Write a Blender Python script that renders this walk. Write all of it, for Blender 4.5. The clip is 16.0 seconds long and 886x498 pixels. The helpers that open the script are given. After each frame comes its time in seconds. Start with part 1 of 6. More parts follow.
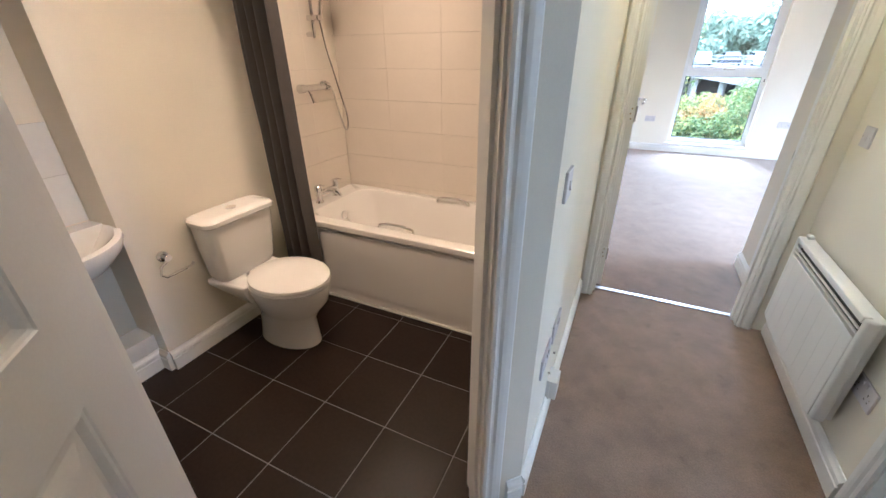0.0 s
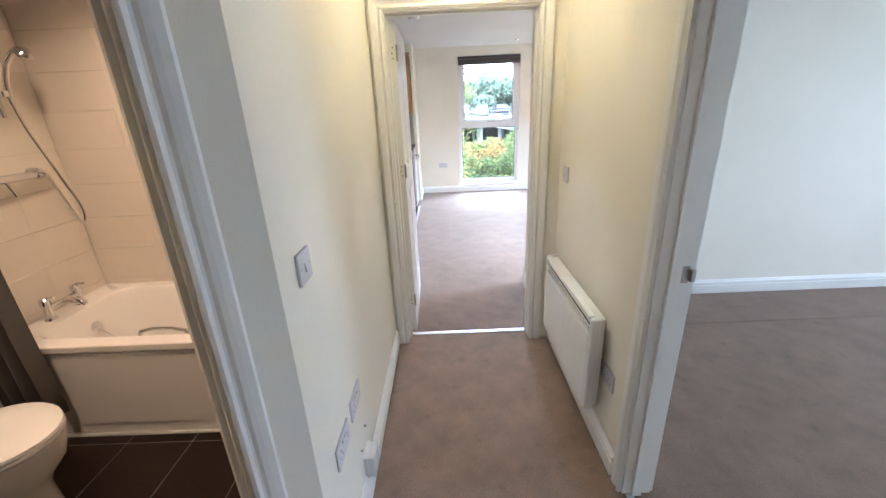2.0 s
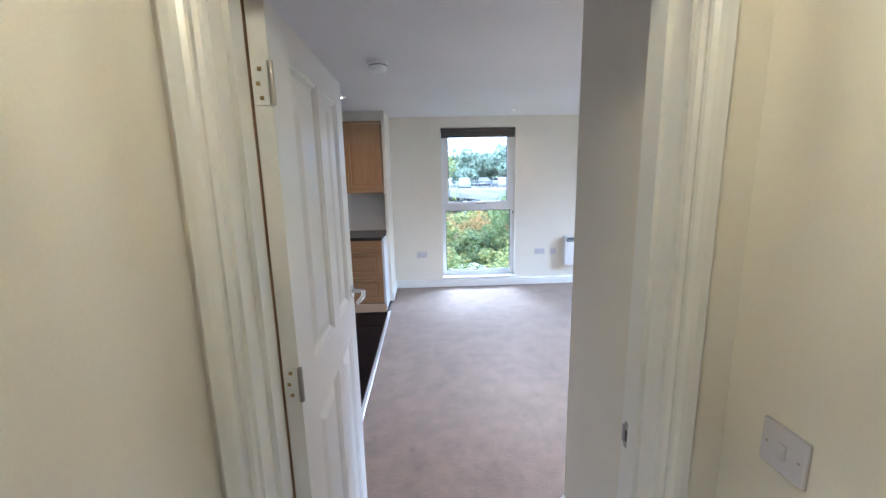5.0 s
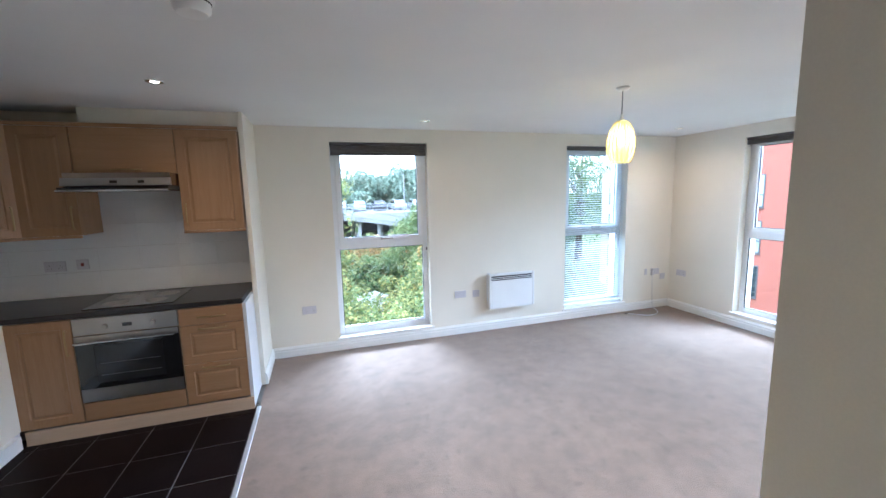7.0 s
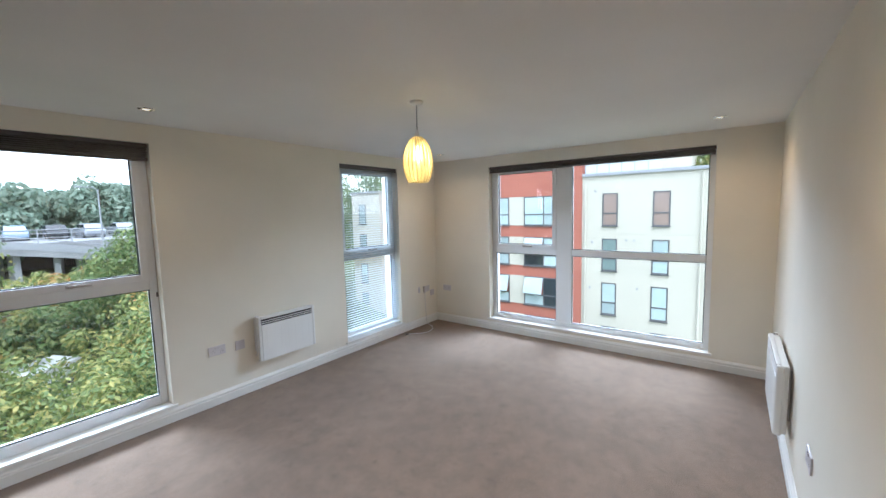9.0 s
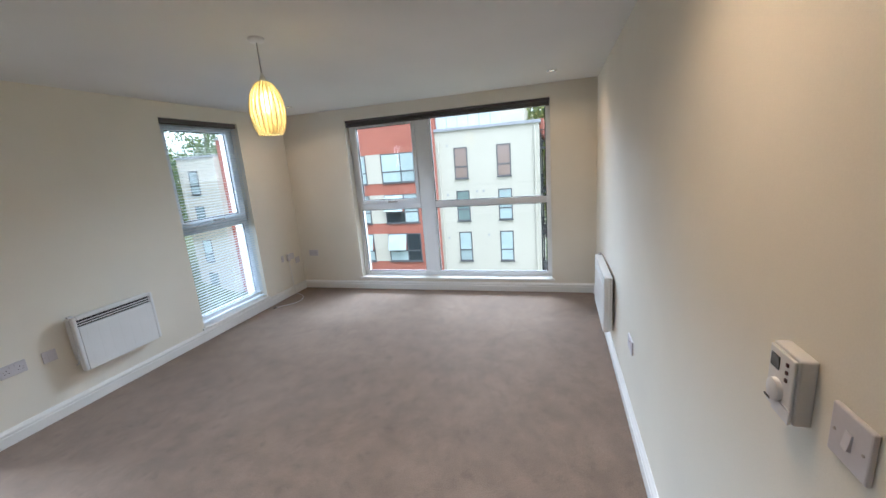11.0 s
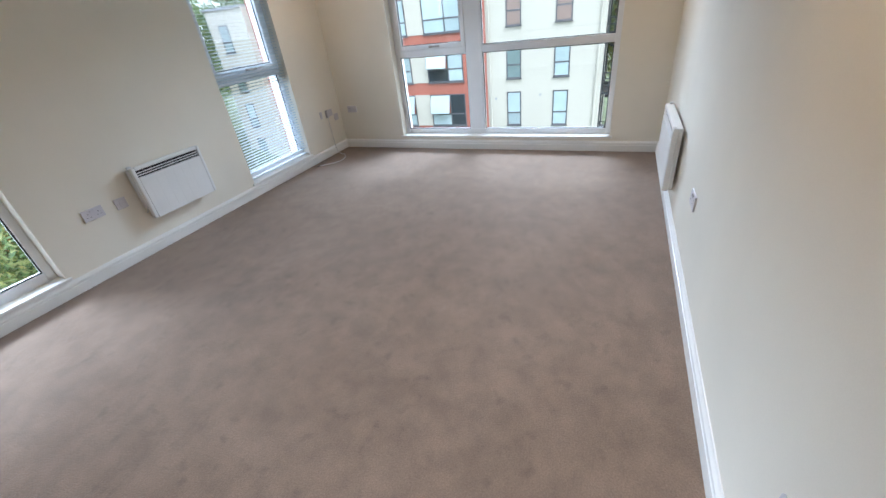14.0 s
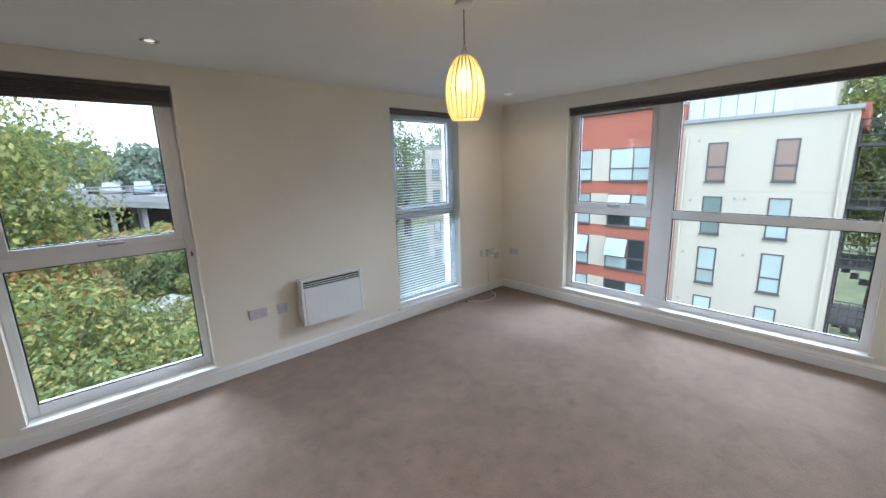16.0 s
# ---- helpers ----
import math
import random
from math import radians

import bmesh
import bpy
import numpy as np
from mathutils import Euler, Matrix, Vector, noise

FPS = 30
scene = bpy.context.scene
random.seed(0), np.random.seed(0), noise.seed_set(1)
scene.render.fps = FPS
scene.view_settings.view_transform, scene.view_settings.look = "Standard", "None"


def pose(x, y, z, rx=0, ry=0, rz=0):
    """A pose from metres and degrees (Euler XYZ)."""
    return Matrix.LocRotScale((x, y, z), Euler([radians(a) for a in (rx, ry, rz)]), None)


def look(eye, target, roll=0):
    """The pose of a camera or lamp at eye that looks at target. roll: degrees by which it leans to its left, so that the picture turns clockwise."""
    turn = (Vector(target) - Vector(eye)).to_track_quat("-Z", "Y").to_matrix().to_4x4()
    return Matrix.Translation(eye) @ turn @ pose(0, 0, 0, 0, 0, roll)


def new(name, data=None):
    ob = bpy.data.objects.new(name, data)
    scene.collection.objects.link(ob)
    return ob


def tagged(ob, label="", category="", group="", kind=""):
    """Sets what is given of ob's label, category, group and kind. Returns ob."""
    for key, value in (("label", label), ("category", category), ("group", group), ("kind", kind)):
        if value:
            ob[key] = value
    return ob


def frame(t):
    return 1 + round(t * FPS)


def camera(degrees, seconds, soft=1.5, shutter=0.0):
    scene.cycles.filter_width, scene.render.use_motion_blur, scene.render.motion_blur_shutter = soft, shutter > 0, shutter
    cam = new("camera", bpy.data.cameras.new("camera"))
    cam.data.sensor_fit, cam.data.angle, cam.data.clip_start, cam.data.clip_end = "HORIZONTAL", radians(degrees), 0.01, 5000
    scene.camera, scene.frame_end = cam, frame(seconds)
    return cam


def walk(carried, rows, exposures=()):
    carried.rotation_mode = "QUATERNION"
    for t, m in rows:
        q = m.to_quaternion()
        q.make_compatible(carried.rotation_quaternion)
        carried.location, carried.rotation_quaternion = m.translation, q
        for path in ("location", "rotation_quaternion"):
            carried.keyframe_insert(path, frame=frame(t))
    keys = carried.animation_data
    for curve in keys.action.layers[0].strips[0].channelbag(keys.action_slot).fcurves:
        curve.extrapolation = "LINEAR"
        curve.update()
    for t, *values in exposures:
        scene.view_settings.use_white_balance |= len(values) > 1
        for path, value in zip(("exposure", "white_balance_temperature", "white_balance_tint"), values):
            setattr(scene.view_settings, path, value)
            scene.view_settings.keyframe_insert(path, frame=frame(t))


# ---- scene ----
cam = camera(97.3, 16.0)
PATH = [
    (0, (0.045, -2.556, 1.483), (-0.722, -0.944, 0.58), -0.5),
    (0.5, (0.123, -2.566, 1.487), (-0.447, -0.883, 0.569), -0.9),
    (1, (0.173, -2.551, 1.5), (-0.19, -0.786, 0.633), -1.4),
    (1.4, (0.228, -2.5, 1.517), (0.007, -0.685, 0.707), -2.0),
    (1.5, (0.239, -2.502, 1.517), (0.065, -0.67, 0.734), -2.1),
    (2, (0.288, -2.42, 1.535), (0.263, -0.544, 0.842), -2.6),
    (2.5, (0.312, -2.245, 1.536), (0.398, -0.34, 0.934), -2.4),
    (3, (0.315, -2.01, 1.559), (0.424, -0.086, 1.023), -2.0),
    (3.2, (0.326, -1.935, 1.557), (0.417, -0.004, 1.045), -1.8),
    (5.3, (0.361, -0.588, 1.634), (0.44, 1.381, 1.291), -1.3),
    (5.5, (0.388, -0.436, 1.638), (0.484, 1.535, 1.313), -1.3),
    (6, (0.475, -0.103, 1.693), (0.638, 1.868, 1.392), -1.0),
    (6.5, (0.447, 0.167, 1.665), (0.803, 2.115, 1.382), -1.1),
    (7, (0.425, 0.45, 1.693), (1.021, 2.34, 1.422), -1.4),
    (7.5, (0.459, 0.661, 1.69), (1.321, 2.447, 1.435), -1.5),
    (8, (0.549, 0.841, 1.714), (1.661, 2.486, 1.475), -1.3),
    (8.5, (0.548, 0.972, 1.705), (1.922, 2.409, 1.489), -1.2),
    (9, (0.506, 1.11, 1.704), (2.1, 2.303, 1.508), -1.4),
    (9.5, (0.489, 1.18, 1.702), (2.245, 2.121, 1.525), -1.5),
    (9.7, (0.489, 1.198, 1.706), (2.293, 2.044, 1.533), -1.5),
    (11.8, (0.511, 1.2, 1.607), (2.367, 1.605, 0.982), -5.0),
    (12, (0.512, 1.204, 1.592), (2.333, 1.612, 0.873), -5.8),
    (12.5, (0.519, 1.216, 1.55), (2.229, 1.646, 0.608), -8.1),
    (13, (0.529, 1.227, 1.499), (2.119, 1.708, 0.387), -9.8),
    (13.5, (0.531, 1.236, 1.49), (2.069, 1.811, 0.348), -9.0),
    (14, (0.574, 1.229, 1.515), (2.121, 1.972, 0.489), -6.9),
    (14.5, (0.717, 1.221, 1.574), (2.284, 2.146, 0.744), -4.4),
    (15, (0.842, 1.223, 1.637), (2.4, 2.299, 0.995), -2.6),
    (15.5, (0.941, 1.234, 1.654), (2.423, 2.474, 1.141), -2.0),
    (15.7, (1.004, 1.234, 1.633), (2.426, 2.57, 1.192), -2.3),
    (16, (1.081, 1.398, 1.665), (2.391, 2.854, 1.258), -1.8),
]
walk(cam, [(t, look(eye, target, roll)) for t, eye, target, roll in PATH],
     exposures=[(0.0, 1.56, 4820, 8), (2.0, 1.45, 5080, 10), (2.5, 1.38, 5080, 10), (3.0, 1.15, 5200, 10), (5.5, 0.88, 4650, 8.5), (6.5, 0.92, 4850, 8), (7.0, 0.8, 4850, 7), (7.5, 0.58, 4950, 6), (8.0, 0.35, 5150, 6), (8.5, 0.05, 5350, 6.5), (9.5, -0.16, 5450, 7), (12.0, -0.22, 5430, 7.5), (13.5, -0.12, 5400, 7.5), (15.0, -0.25, 5450, 7.5), (16.0, -0.32, 5470, 7.5)])

# ---- world, sun, large lights, exposure ----
world = bpy.data.worlds.new("overcast_world")
scene.world = world
world.use_nodes = True
wn = world.node_tree.nodes
wl = world.node_tree.links
sky = wn.new("ShaderNodeTexSky")
sky.sky_type = "NISHITA"
sky.sun_disc = False
sky.sun_elevation = radians(54.6)
sky.sun_rotation = radians(219)
sky.air_density, sky.dust_density, sky.ozone_density = 1.0, 4.0, 1.0
sky_wash = wn.new("ShaderNodeMixRGB")
sky_wash.inputs[0].default_value = 0.65
sky_wash.inputs[2].default_value = (38.0, 39.4, 41.5, 1)
wl.new(sky.outputs[0], sky_wash.inputs[1])
wl.new(sky_wash.outputs[0], wn["Background"].inputs[0])
wn["Background"].inputs[1].default_value = 0.13

sun = new("sun", bpy.data.lights.new("sun", "SUN"))
sun.data.energy, sun.data.angle, sun.data.color = 2.8, radians(20), (1.0, 0.97, 0.92)
sun.matrix_world = look((0, 0, 30), (8, 10, 12))


def window_light(name, x, y, z, sx, sz, rz, watts, color, rx=-48):
    ob = new(name, bpy.data.lights.new(name, "AREA"))
    ob.data.shape, ob.data.size, ob.data.size_y = "RECTANGLE", sx, sz
    ob.data.energy, ob.data.color = watts, color
    ob.matrix_world = pose(x, y, z, rx, 0, rz)
    return ob


DAY = (0.84, 0.92, 1.0)
# each stands in for the sky's light that comes down into one window opening
window_light("window_light", 1.106, 9.00, 3.85, 2.20, 1.60, 0, 850, DAY, -70)
window_light("window_light", 3.975, 9.00, 3.85, 2.00, 1.60, 0, 500, DAY, -70)
window_light("window_light", 9.50, 2.57, 3.85, 3.20, 1.60, -90, 1000, DAY, -70)
window_light("window_light", 5.48, -1.7, 1.5, 1.5, 1.2, -90, 23, (0.84, 0.92, 1.0), -68)


def spot(name, x, y, z, watts, color, degrees=162, blend=1.0):
    ob = new(name, bpy.data.lights.new(name, "SPOT"))
    ob.data.energy, ob.data.color, ob.data.spot_size, ob.data.spot_blend = watts, color, radians(degrees), blend
    ob.data.shadow_soft_size = 0.09
    ob.matrix_world = pose(x, y, z)
    return ob


WARM = (1.0, 0.66, 0.38)
DOWNLIGHTS = [(-0.51, 2.27), (-0.485, 3.38), (1.49, 4.31), (4.66, 4.23), (4.62, 1.24), (1.55, 1.24)]
for dx, dy in DOWNLIGHTS:
    spot("downlight_beam", dx, dy, 2.40, {(1.55, 1.24): 42, (1.49, 4.31): 7, (4.66, 4.23): 18, (4.62, 1.24): 22}.get((dx, dy), 16), WARM)
for dx, dy in ((-1.2, -1.75), (-1.2, -0.75)):
    spot("bathroom_beam", dx, dy, 2.40, 29, (1.0, 0.62, 0.33), 138, 1.0)


def bulb_light(name, x, y, z, watts, color, size=0.04):
    ob = new(name, bpy.data.lights.new(name, "POINT"))
    ob.data.energy, ob.data.color, ob.data.shadow_soft_size = watts, color, size
    ob.location = (x, y, z)
    return ob


bulb_light("pendant_bulb_light", 2.56, 2.84, 2.06, 8, (1.0, 0.80, 0.50))
bulb_light("hall_bulb_light", 0.43, -0.55, 2.16, 50, (1.0, 0.86, 0.68))


# ---- materials ----
def mat(name, base, rough=0.6, var=0.06, scale=3.0, grain=120.0, grain_var=0.03, bump=0.05, metal=0.0, spec=0.5, coat=0.0, random_var=0.0, bump_dist=0.002):
    """Surface with broad variation, fine grain and a fine relief."""
    m = bpy.data.materials.new(name)
    m.use_nodes = True
    n, l = m.node_tree.nodes, m.node_tree.links
    b = n["Principled BSDF"]
    b.inputs["Roughness"].default_value = rough
    b.inputs["Metallic"].default_value = metal
    b.inputs["Specular IOR Level"].default_value = spec
    b.inputs["Coat Weight"].default_value = coat
    tc = n.new("ShaderNodeTexCoord")
    big = n.new("ShaderNodeTexNoise")
    big.inputs["Scale"].default_value, big.inputs["Detail"].default_value = scale, 4
    fine = n.new("ShaderNodeTexNoise")
    fine.inputs["Scale"].default_value, fine.inputs["Detail"].default_value = grain, 2
    l.new(tc.outputs["Object"], big.inputs["Vector"])
    l.new(tc.outputs["Object"], fine.inputs["Vector"])
    mul = n.new("ShaderNodeMapRange")
    mul.inputs[1].default_value, mul.inputs[2].default_value = 0.3, 0.7
    mul.inputs[3].default_value, mul.inputs[4].default_value = 1 - var, 1 + var
    l.new(big.outputs[0], mul.inputs[0])
    mul2 = n.new("ShaderNodeMapRange")
    mul2.inputs[1].default_value, mul2.inputs[2].default_value = 0.3, 0.7
    mul2.inputs[3].default_value, mul2.inputs[4].default_value = 1 - grain_var, 1 + grain_var
    l.new(fine.outputs[0], mul2.inputs[0])
    mm = n.new("ShaderNodeMath")
    mm.operation = "MULTIPLY"
    l.new(mul.outputs[0], mm.inputs[0])
    l.new(mul2.outputs[0], mm.inputs[1])
    out = mm
    if random_var:
        info = n.new("ShaderNodeObjectInfo")
        r = n.new("ShaderNodeMapRange")
        r.inputs[3].default_value, r.inputs[4].default_value = 1 - random_var, 1 + random_var
        l.new(info.outputs["Random"], r.inputs[0])
        m3 = n.new("ShaderNodeMath")
        m3.operation = "MULTIPLY"
        l.new(mm.outputs[0], m3.inputs[0])
        l.new(r.outputs[0], m3.inputs[1])
        out = m3
    mixc = n.new("ShaderNodeVectorMath")
    mixc.operation = "SCALE"
    mixc.inputs[0].default_value = base
    l.new(out.outputs[0], mixc.inputs["Scale"])
    l.new(mixc.outputs[0], b.inputs["Base Color"])
    if bump:
        bp = n.new("ShaderNodeBump")
        bp.inputs["Strength"].default_value, bp.inputs["Distance"].default_value = bump, bump_dist
        l.new(fine.outputs[0], bp.inputs["Height"])
        l.new(bp.outputs[0], b.inputs["Normal"])
    return m


def glass_mat(name, tint=(1, 1, 1), rough=0.0):
    m = bpy.data.materials.new(name)
    m.use_nodes = True
    n, l = m.node_tree.nodes, m.node_tree.links
    n.remove(n["Principled BSDF"])
    t = n.new("ShaderNodeBsdfTransparent")
    t.inputs[0].default_value = (*tint, 1)
    g = n.new("ShaderNodeBsdfGlossy")
    g.inputs["Roughness"].default_value = rough
    f = n.new("ShaderNodeLayerWeight")
    f.inputs["Blend"].default_value = 0.5
    steep = n.new("ShaderNodeMath")
    steep.operation = "POWER"
    steep.inputs[1].default_value = 5.0
    l.new(f.outputs["Facing"], steep.inputs[0])
    gloss = n.new("ShaderNodeMath")
    gloss.operation = "MULTIPLY_ADD"
    gloss.inputs[1].default_value, gloss.inputs[2].default_value = 0.95, 0.03
    l.new(steep.outputs[0], gloss.inputs[0])
    mx = n.new("ShaderNodeMixShader")
    l.new(gloss.outputs[0], mx.inputs[0])
    l.new(t.outputs[0], mx.inputs[1])
    l.new(g.outputs[0], mx.inputs[2])
    l.new(mx.outputs[0], n["Material Output"].inputs[0])
    return m


def glow_mat(name, color, strength):
    m = bpy.data.materials.new(name)
    m.use_nodes = True
    b = m.node_tree.nodes["Principled BSDF"]
    b.inputs["Base Color"].default_value = (*color, 1)
    b.inputs["Emission Color"].default_value = (*color, 1)
    b.inputs["Emission Strength"].default_value = strength
    return m


def wood_mat(name, a, b_, scale=1.0, rough=0.4, axis="Z"):
    m = bpy.data.materials.new(name)
    m.use_nodes = True
    n, l = m.node_tree.nodes, m.node_tree.links
    b = n["Principled BSDF"]
    b.inputs["Roughness"].default_value = rough
    tc = n.new("ShaderNodeTexCoord")
    mp = n.new("ShaderNodeMapping")
    mp.inputs["Scale"].default_value = {"Z": (18 * scale, 18 * scale, 1.2 * scale), "X": (1.2 * scale, 18 * scale, 18 * scale)}[axis]
    l.new(tc.outputs["Object"], mp.inputs[0])
    big = n.new("ShaderNodeTexNoise")
    big.inputs["Scale"].default_value, big.inputs["Detail"].default_value, big.inputs["Distortion"].default_value = 2.0, 5, 0.6
    l.new(mp.outputs[0], big.inputs["Vector"])
    fine = n.new("ShaderNodeTexNoise")
    fine.inputs["Scale"].default_value, fine.inputs["Detail"].default_value = 14.0, 3
    l.new(mp.outputs[0], fine.inputs["Vector"])
    ad = n.new("ShaderNodeMath")
    ad.operation = "MULTIPLY_ADD"
    ad.inputs[1].default_value, ad.inputs[2].default_value = 0.35, 0.0
    l.new(fine.outputs[0], ad.inputs[0])
    ad2 = n.new("ShaderNodeMath")
    ad2.operation = "MULTIPLY_ADD"
    ad2.inputs[1].default_value = 0.65
    l.new(big.outputs[0], ad2.inputs[0])
    l.new(ad.outputs[0], ad2.inputs[2])
    rp = n.new("ShaderNodeValToRGB")
    rp.color_ramp.elements[0].position, rp.color_ramp.elements[1].position = 0.3, 0.7
    rp.color_ramp.elements[0].color, rp.color_ramp.elements[1].color = (*a, 1), (*b_, 1)
    l.new(ad2.outputs[0], rp.inputs[0])
    l.new(rp.outputs[0], b.inputs["Base Color"])
    bp = n.new("ShaderNodeBump")
    bp.inputs["Strength"].default_value, bp.inputs["Distance"].default_value = 0.08, 0.001
    l.new(fine.outputs[0], bp.inputs["Height"])
    l.new(bp.outputs[0], b.inputs["Normal"])
    return m


def carpet_mat():
    m = mat("carpet_pile", (0.228, 0.159, 0.112), 0.95, 0.08, 1.6, 150, 0.14, 0.5, spec=0.1, bump_dist=0.006)
    n, l = m.node_tree.nodes, m.node_tree.links
    b = n["Principled BSDF"]
    b.inputs["Sheen Weight"].default_value = 0.25
    src = b.inputs["Base Color"].links[0].from_socket
    tc = [q for q in n if q.type == "TEX_COORD"][0]
    scuff = n.new("ShaderNodeTexNoise")
    scuff.inputs["Scale"].default_value, scuff.inputs["Detail"].default_value, scuff.inputs["Roughness"].default_value = 6.5, 6, 0.66
    l.new(tc.outputs["Object"], scuff.inputs["Vector"])
    rm = n.new("ShaderNodeMapRange")
    rm.inputs[1].default_value, rm.inputs[2].default_value = 0.35, 0.65
    rm.inputs[3].default_value, rm.inputs[4].default_value = 0.86, 1.08
    l.new(scuff.outputs[0], rm.inputs[0])
    dent = n.new("ShaderNodeTexNoise")
    dent.inputs["Scale"].default_value, dent.inputs["Detail"].default_value = 11.0, 3
    l.new(tc.outputs["Object"], dent.inputs["Vector"])
    dm = n.new("ShaderNodeMapRange")
    dm.inputs[1].default_value, dm.inputs[2].default_value = 0.60, 0.72
    dm.inputs[3].default_value, dm.inputs[4].default_value = 1.0, 0.84
    l.new(dent.outputs[0], dm.inputs[0])
    both = n.new("ShaderNodeMath")
    both.operation = "MULTIPLY"
    l.new(rm.outputs[0], both.inputs[0])
    l.new(dm.outputs[0], both.inputs[1])
    sc = n.new("ShaderNodeVectorMath")
    sc.operation = "SCALE"
    l.new(src, sc.inputs[0])
    l.new(both.outputs[0], sc.inputs["Scale"])
    l.new(sc.outputs[0], b.inputs["Base Color"])
    return m


CREAM = mat("cream_wall_paint", (0.80, 0.755, 0.655), 0.75, 0.035, 1.5, 260, 0.015, 0.12)
CEIL = mat("white_ceiling_paint", (0.78, 0.77, 0.76), 0.85, 0.03, 1.2, 240, 0.015, 0.1)
GLOSS = mat("white_gloss_paint", (0.82, 0.81, 0.78), 0.28, 0.02, 4, 90, 0.01, 0.04)
DOORW = mat("white_satin_door", (0.80, 0.79, 0.77), 0.35, 0.02, 3, 160, 0.015, 0.1)
CARPET = carpet_mat()
TILE = mat("dark_floor_tile", (0.010, 0.0066, 0.0062), 0.30, 0.18, 4, 60, 0.15, 0.06, spec=0.03, random_var=0.12)
BTILE = mat("dark_brown_bath_tile", (0.021, 0.014, 0.0105), 0.34, 0.18, 4, 60, 0.15, 0.06, spec=0.20, random_var=0.12)
GROUT = mat("grey_grout", (0.22, 0.20, 0.185), 0.9, 0.12, 8, 200, 0.08, 0.2)
WTILE = mat("glazed_wall_tile", (0.78, 0.72, 0.64), 0.16, 0.02, 3, 60, 0.01, 0.02)
WGROUT = mat("white_wall_grout", (0.78, 0.73, 0.66), 0.35, 0.03)
KTILE = mat("pale_splash_tile", (0.80, 0.80, 0.79), 0.2, 0.02, 3, 60, 0.01, 0.02)
CERAM = mat("white_ceramic", (0.84, 0.83, 0.81), 0.12, 0.01, 3, 60, 0.0, 0.0, coat=0.3)
ACRYL = mat("white_acrylic", (0.82, 0.80, 0.77), 0.18, 0.01, 3, 60, 0.0, 0.0)
UPVC = mat("white_upvc", (0.80, 0.81, 0.82), 0.3, 0.02, 5, 90, 0.01, 0.03)
PLAST = mat("white_plastic", (0.68, 0.68, 0.69), 0.35, 0.02, 6, 100, 0.01, 0.02)
# white plastic with a mauve-grey shade put into its base colour
PLATE = mat("shade_toned_white_plastic", (0.60, 0.575, 0.60), 0.35, 0.02, 6, 100, 0.01, 0.02)
HEAT = mat("white_enamelled_steel", (0.80, 0.80, 0.79), 0.3, 0.02, 4, 100, 0.01, 0.03)
CHROME = mat("polished_chrome", (0.75, 0.75, 0.76), 0.08, 0.03, 8, 100, 0.02, 0.0, metal=1.0)
STEEL = mat("brushed_steel", (0.43, 0.40, 0.37), 0.3, 0.06, 6, 180, 0.05, 0.08, metal=1.0)
ALU = mat("aluminium_trim", (0.72, 0.73, 0.75), 0.35, 0.05, 8, 180, 0.04, 0.05, metal=0.7)
BRASS = mat("dull_brass", (0.42, 0.31, 0.15), 0.35, 0.08, 10, 160, 0.05, 0.03, metal=1.0)
BLACK = mat("black_plastic", (0.015, 0.015, 0.016), 0.4, 0.1, 6, 90, 0.05, 0.03)
DGLASS = mat("black_oven_glass", (0.008, 0.008, 0.009), 0.06, 0.05, 3, 60, 0.02, 0.0, coat=0.5)
WORKT = mat("dark_laminate", (0.022, 0.020, 0.022), 0.28, 0.15, 12, 260, 0.3, 0.05)
FABRIC = mat("grey_curtain_fabric", (0.085, 0.078, 0.075), 0.85, 0.08, 5, 500, 0.12, 0.3)
BLIND = mat("dark_grey_blind", (0.10, 0.088, 0.086), 0.45, 0.06, 8, 120, 0.04, 0.03)
SLAT = mat("pale_grey_blind_slat", (0.80, 0.82, 0.85), 0.35, 0.03, 8, 120, 0.02, 0.02)
WOOD = wood_mat("oak_veneer", (0.31, 0.178, 0.085), (0.38, 0.228, 0.118))
WOODX = wood_mat("oak_veneer_across", (0.31, 0.178, 0.085), (0.38, 0.228, 0.118), axis="X")
PLINTH = wood_mat("pale_oak_plinth", (0.52, 0.38, 0.26), (0.59, 0.45, 0.32), axis="X")
RAWWOOD = wood_mat("bare_timber_edge", (0.22, 0.10, 0.045), (0.33, 0.17, 0.08))
GLASS = glass_mat("window_glass")


# ---- mesh helpers ----
def box(bm, x0, y0, z0, x1, y1, z1):
    v = [bm.verts.new(p) for p in ((x0, y0, z0), (x1, y0, z0), (x1, y1, z0), (x0, y1, z0), (x0, y0, z1), (x1, y0, z1), (x1, y1, z1), (x0, y1, z1))]
    for f in ((0, 3, 2, 1), (4, 5, 6, 7), (0, 1, 5, 4), (1, 2, 6, 5), (2, 3, 7, 6), (3, 0, 4, 7)):
        bm.faces.new([v[i] for i in f])
    return bm


def B(*dims):
    return box(bmesh.new(), *dims)


def prism(bm, pts, z0, z1):
    lo = [bm.verts.new((x, y, z0)) for x, y in pts]
    hi = [bm.verts.new((x, y, z1)) for x, y in pts]
    bm.faces.new(lo[::-1])
    bm.faces.new(hi)
    k = len(pts)
    for i in range(k):
        bm.faces.new((lo[i], lo[(i + 1) % k], hi[(i + 1) % k], hi[i]))
    return bm


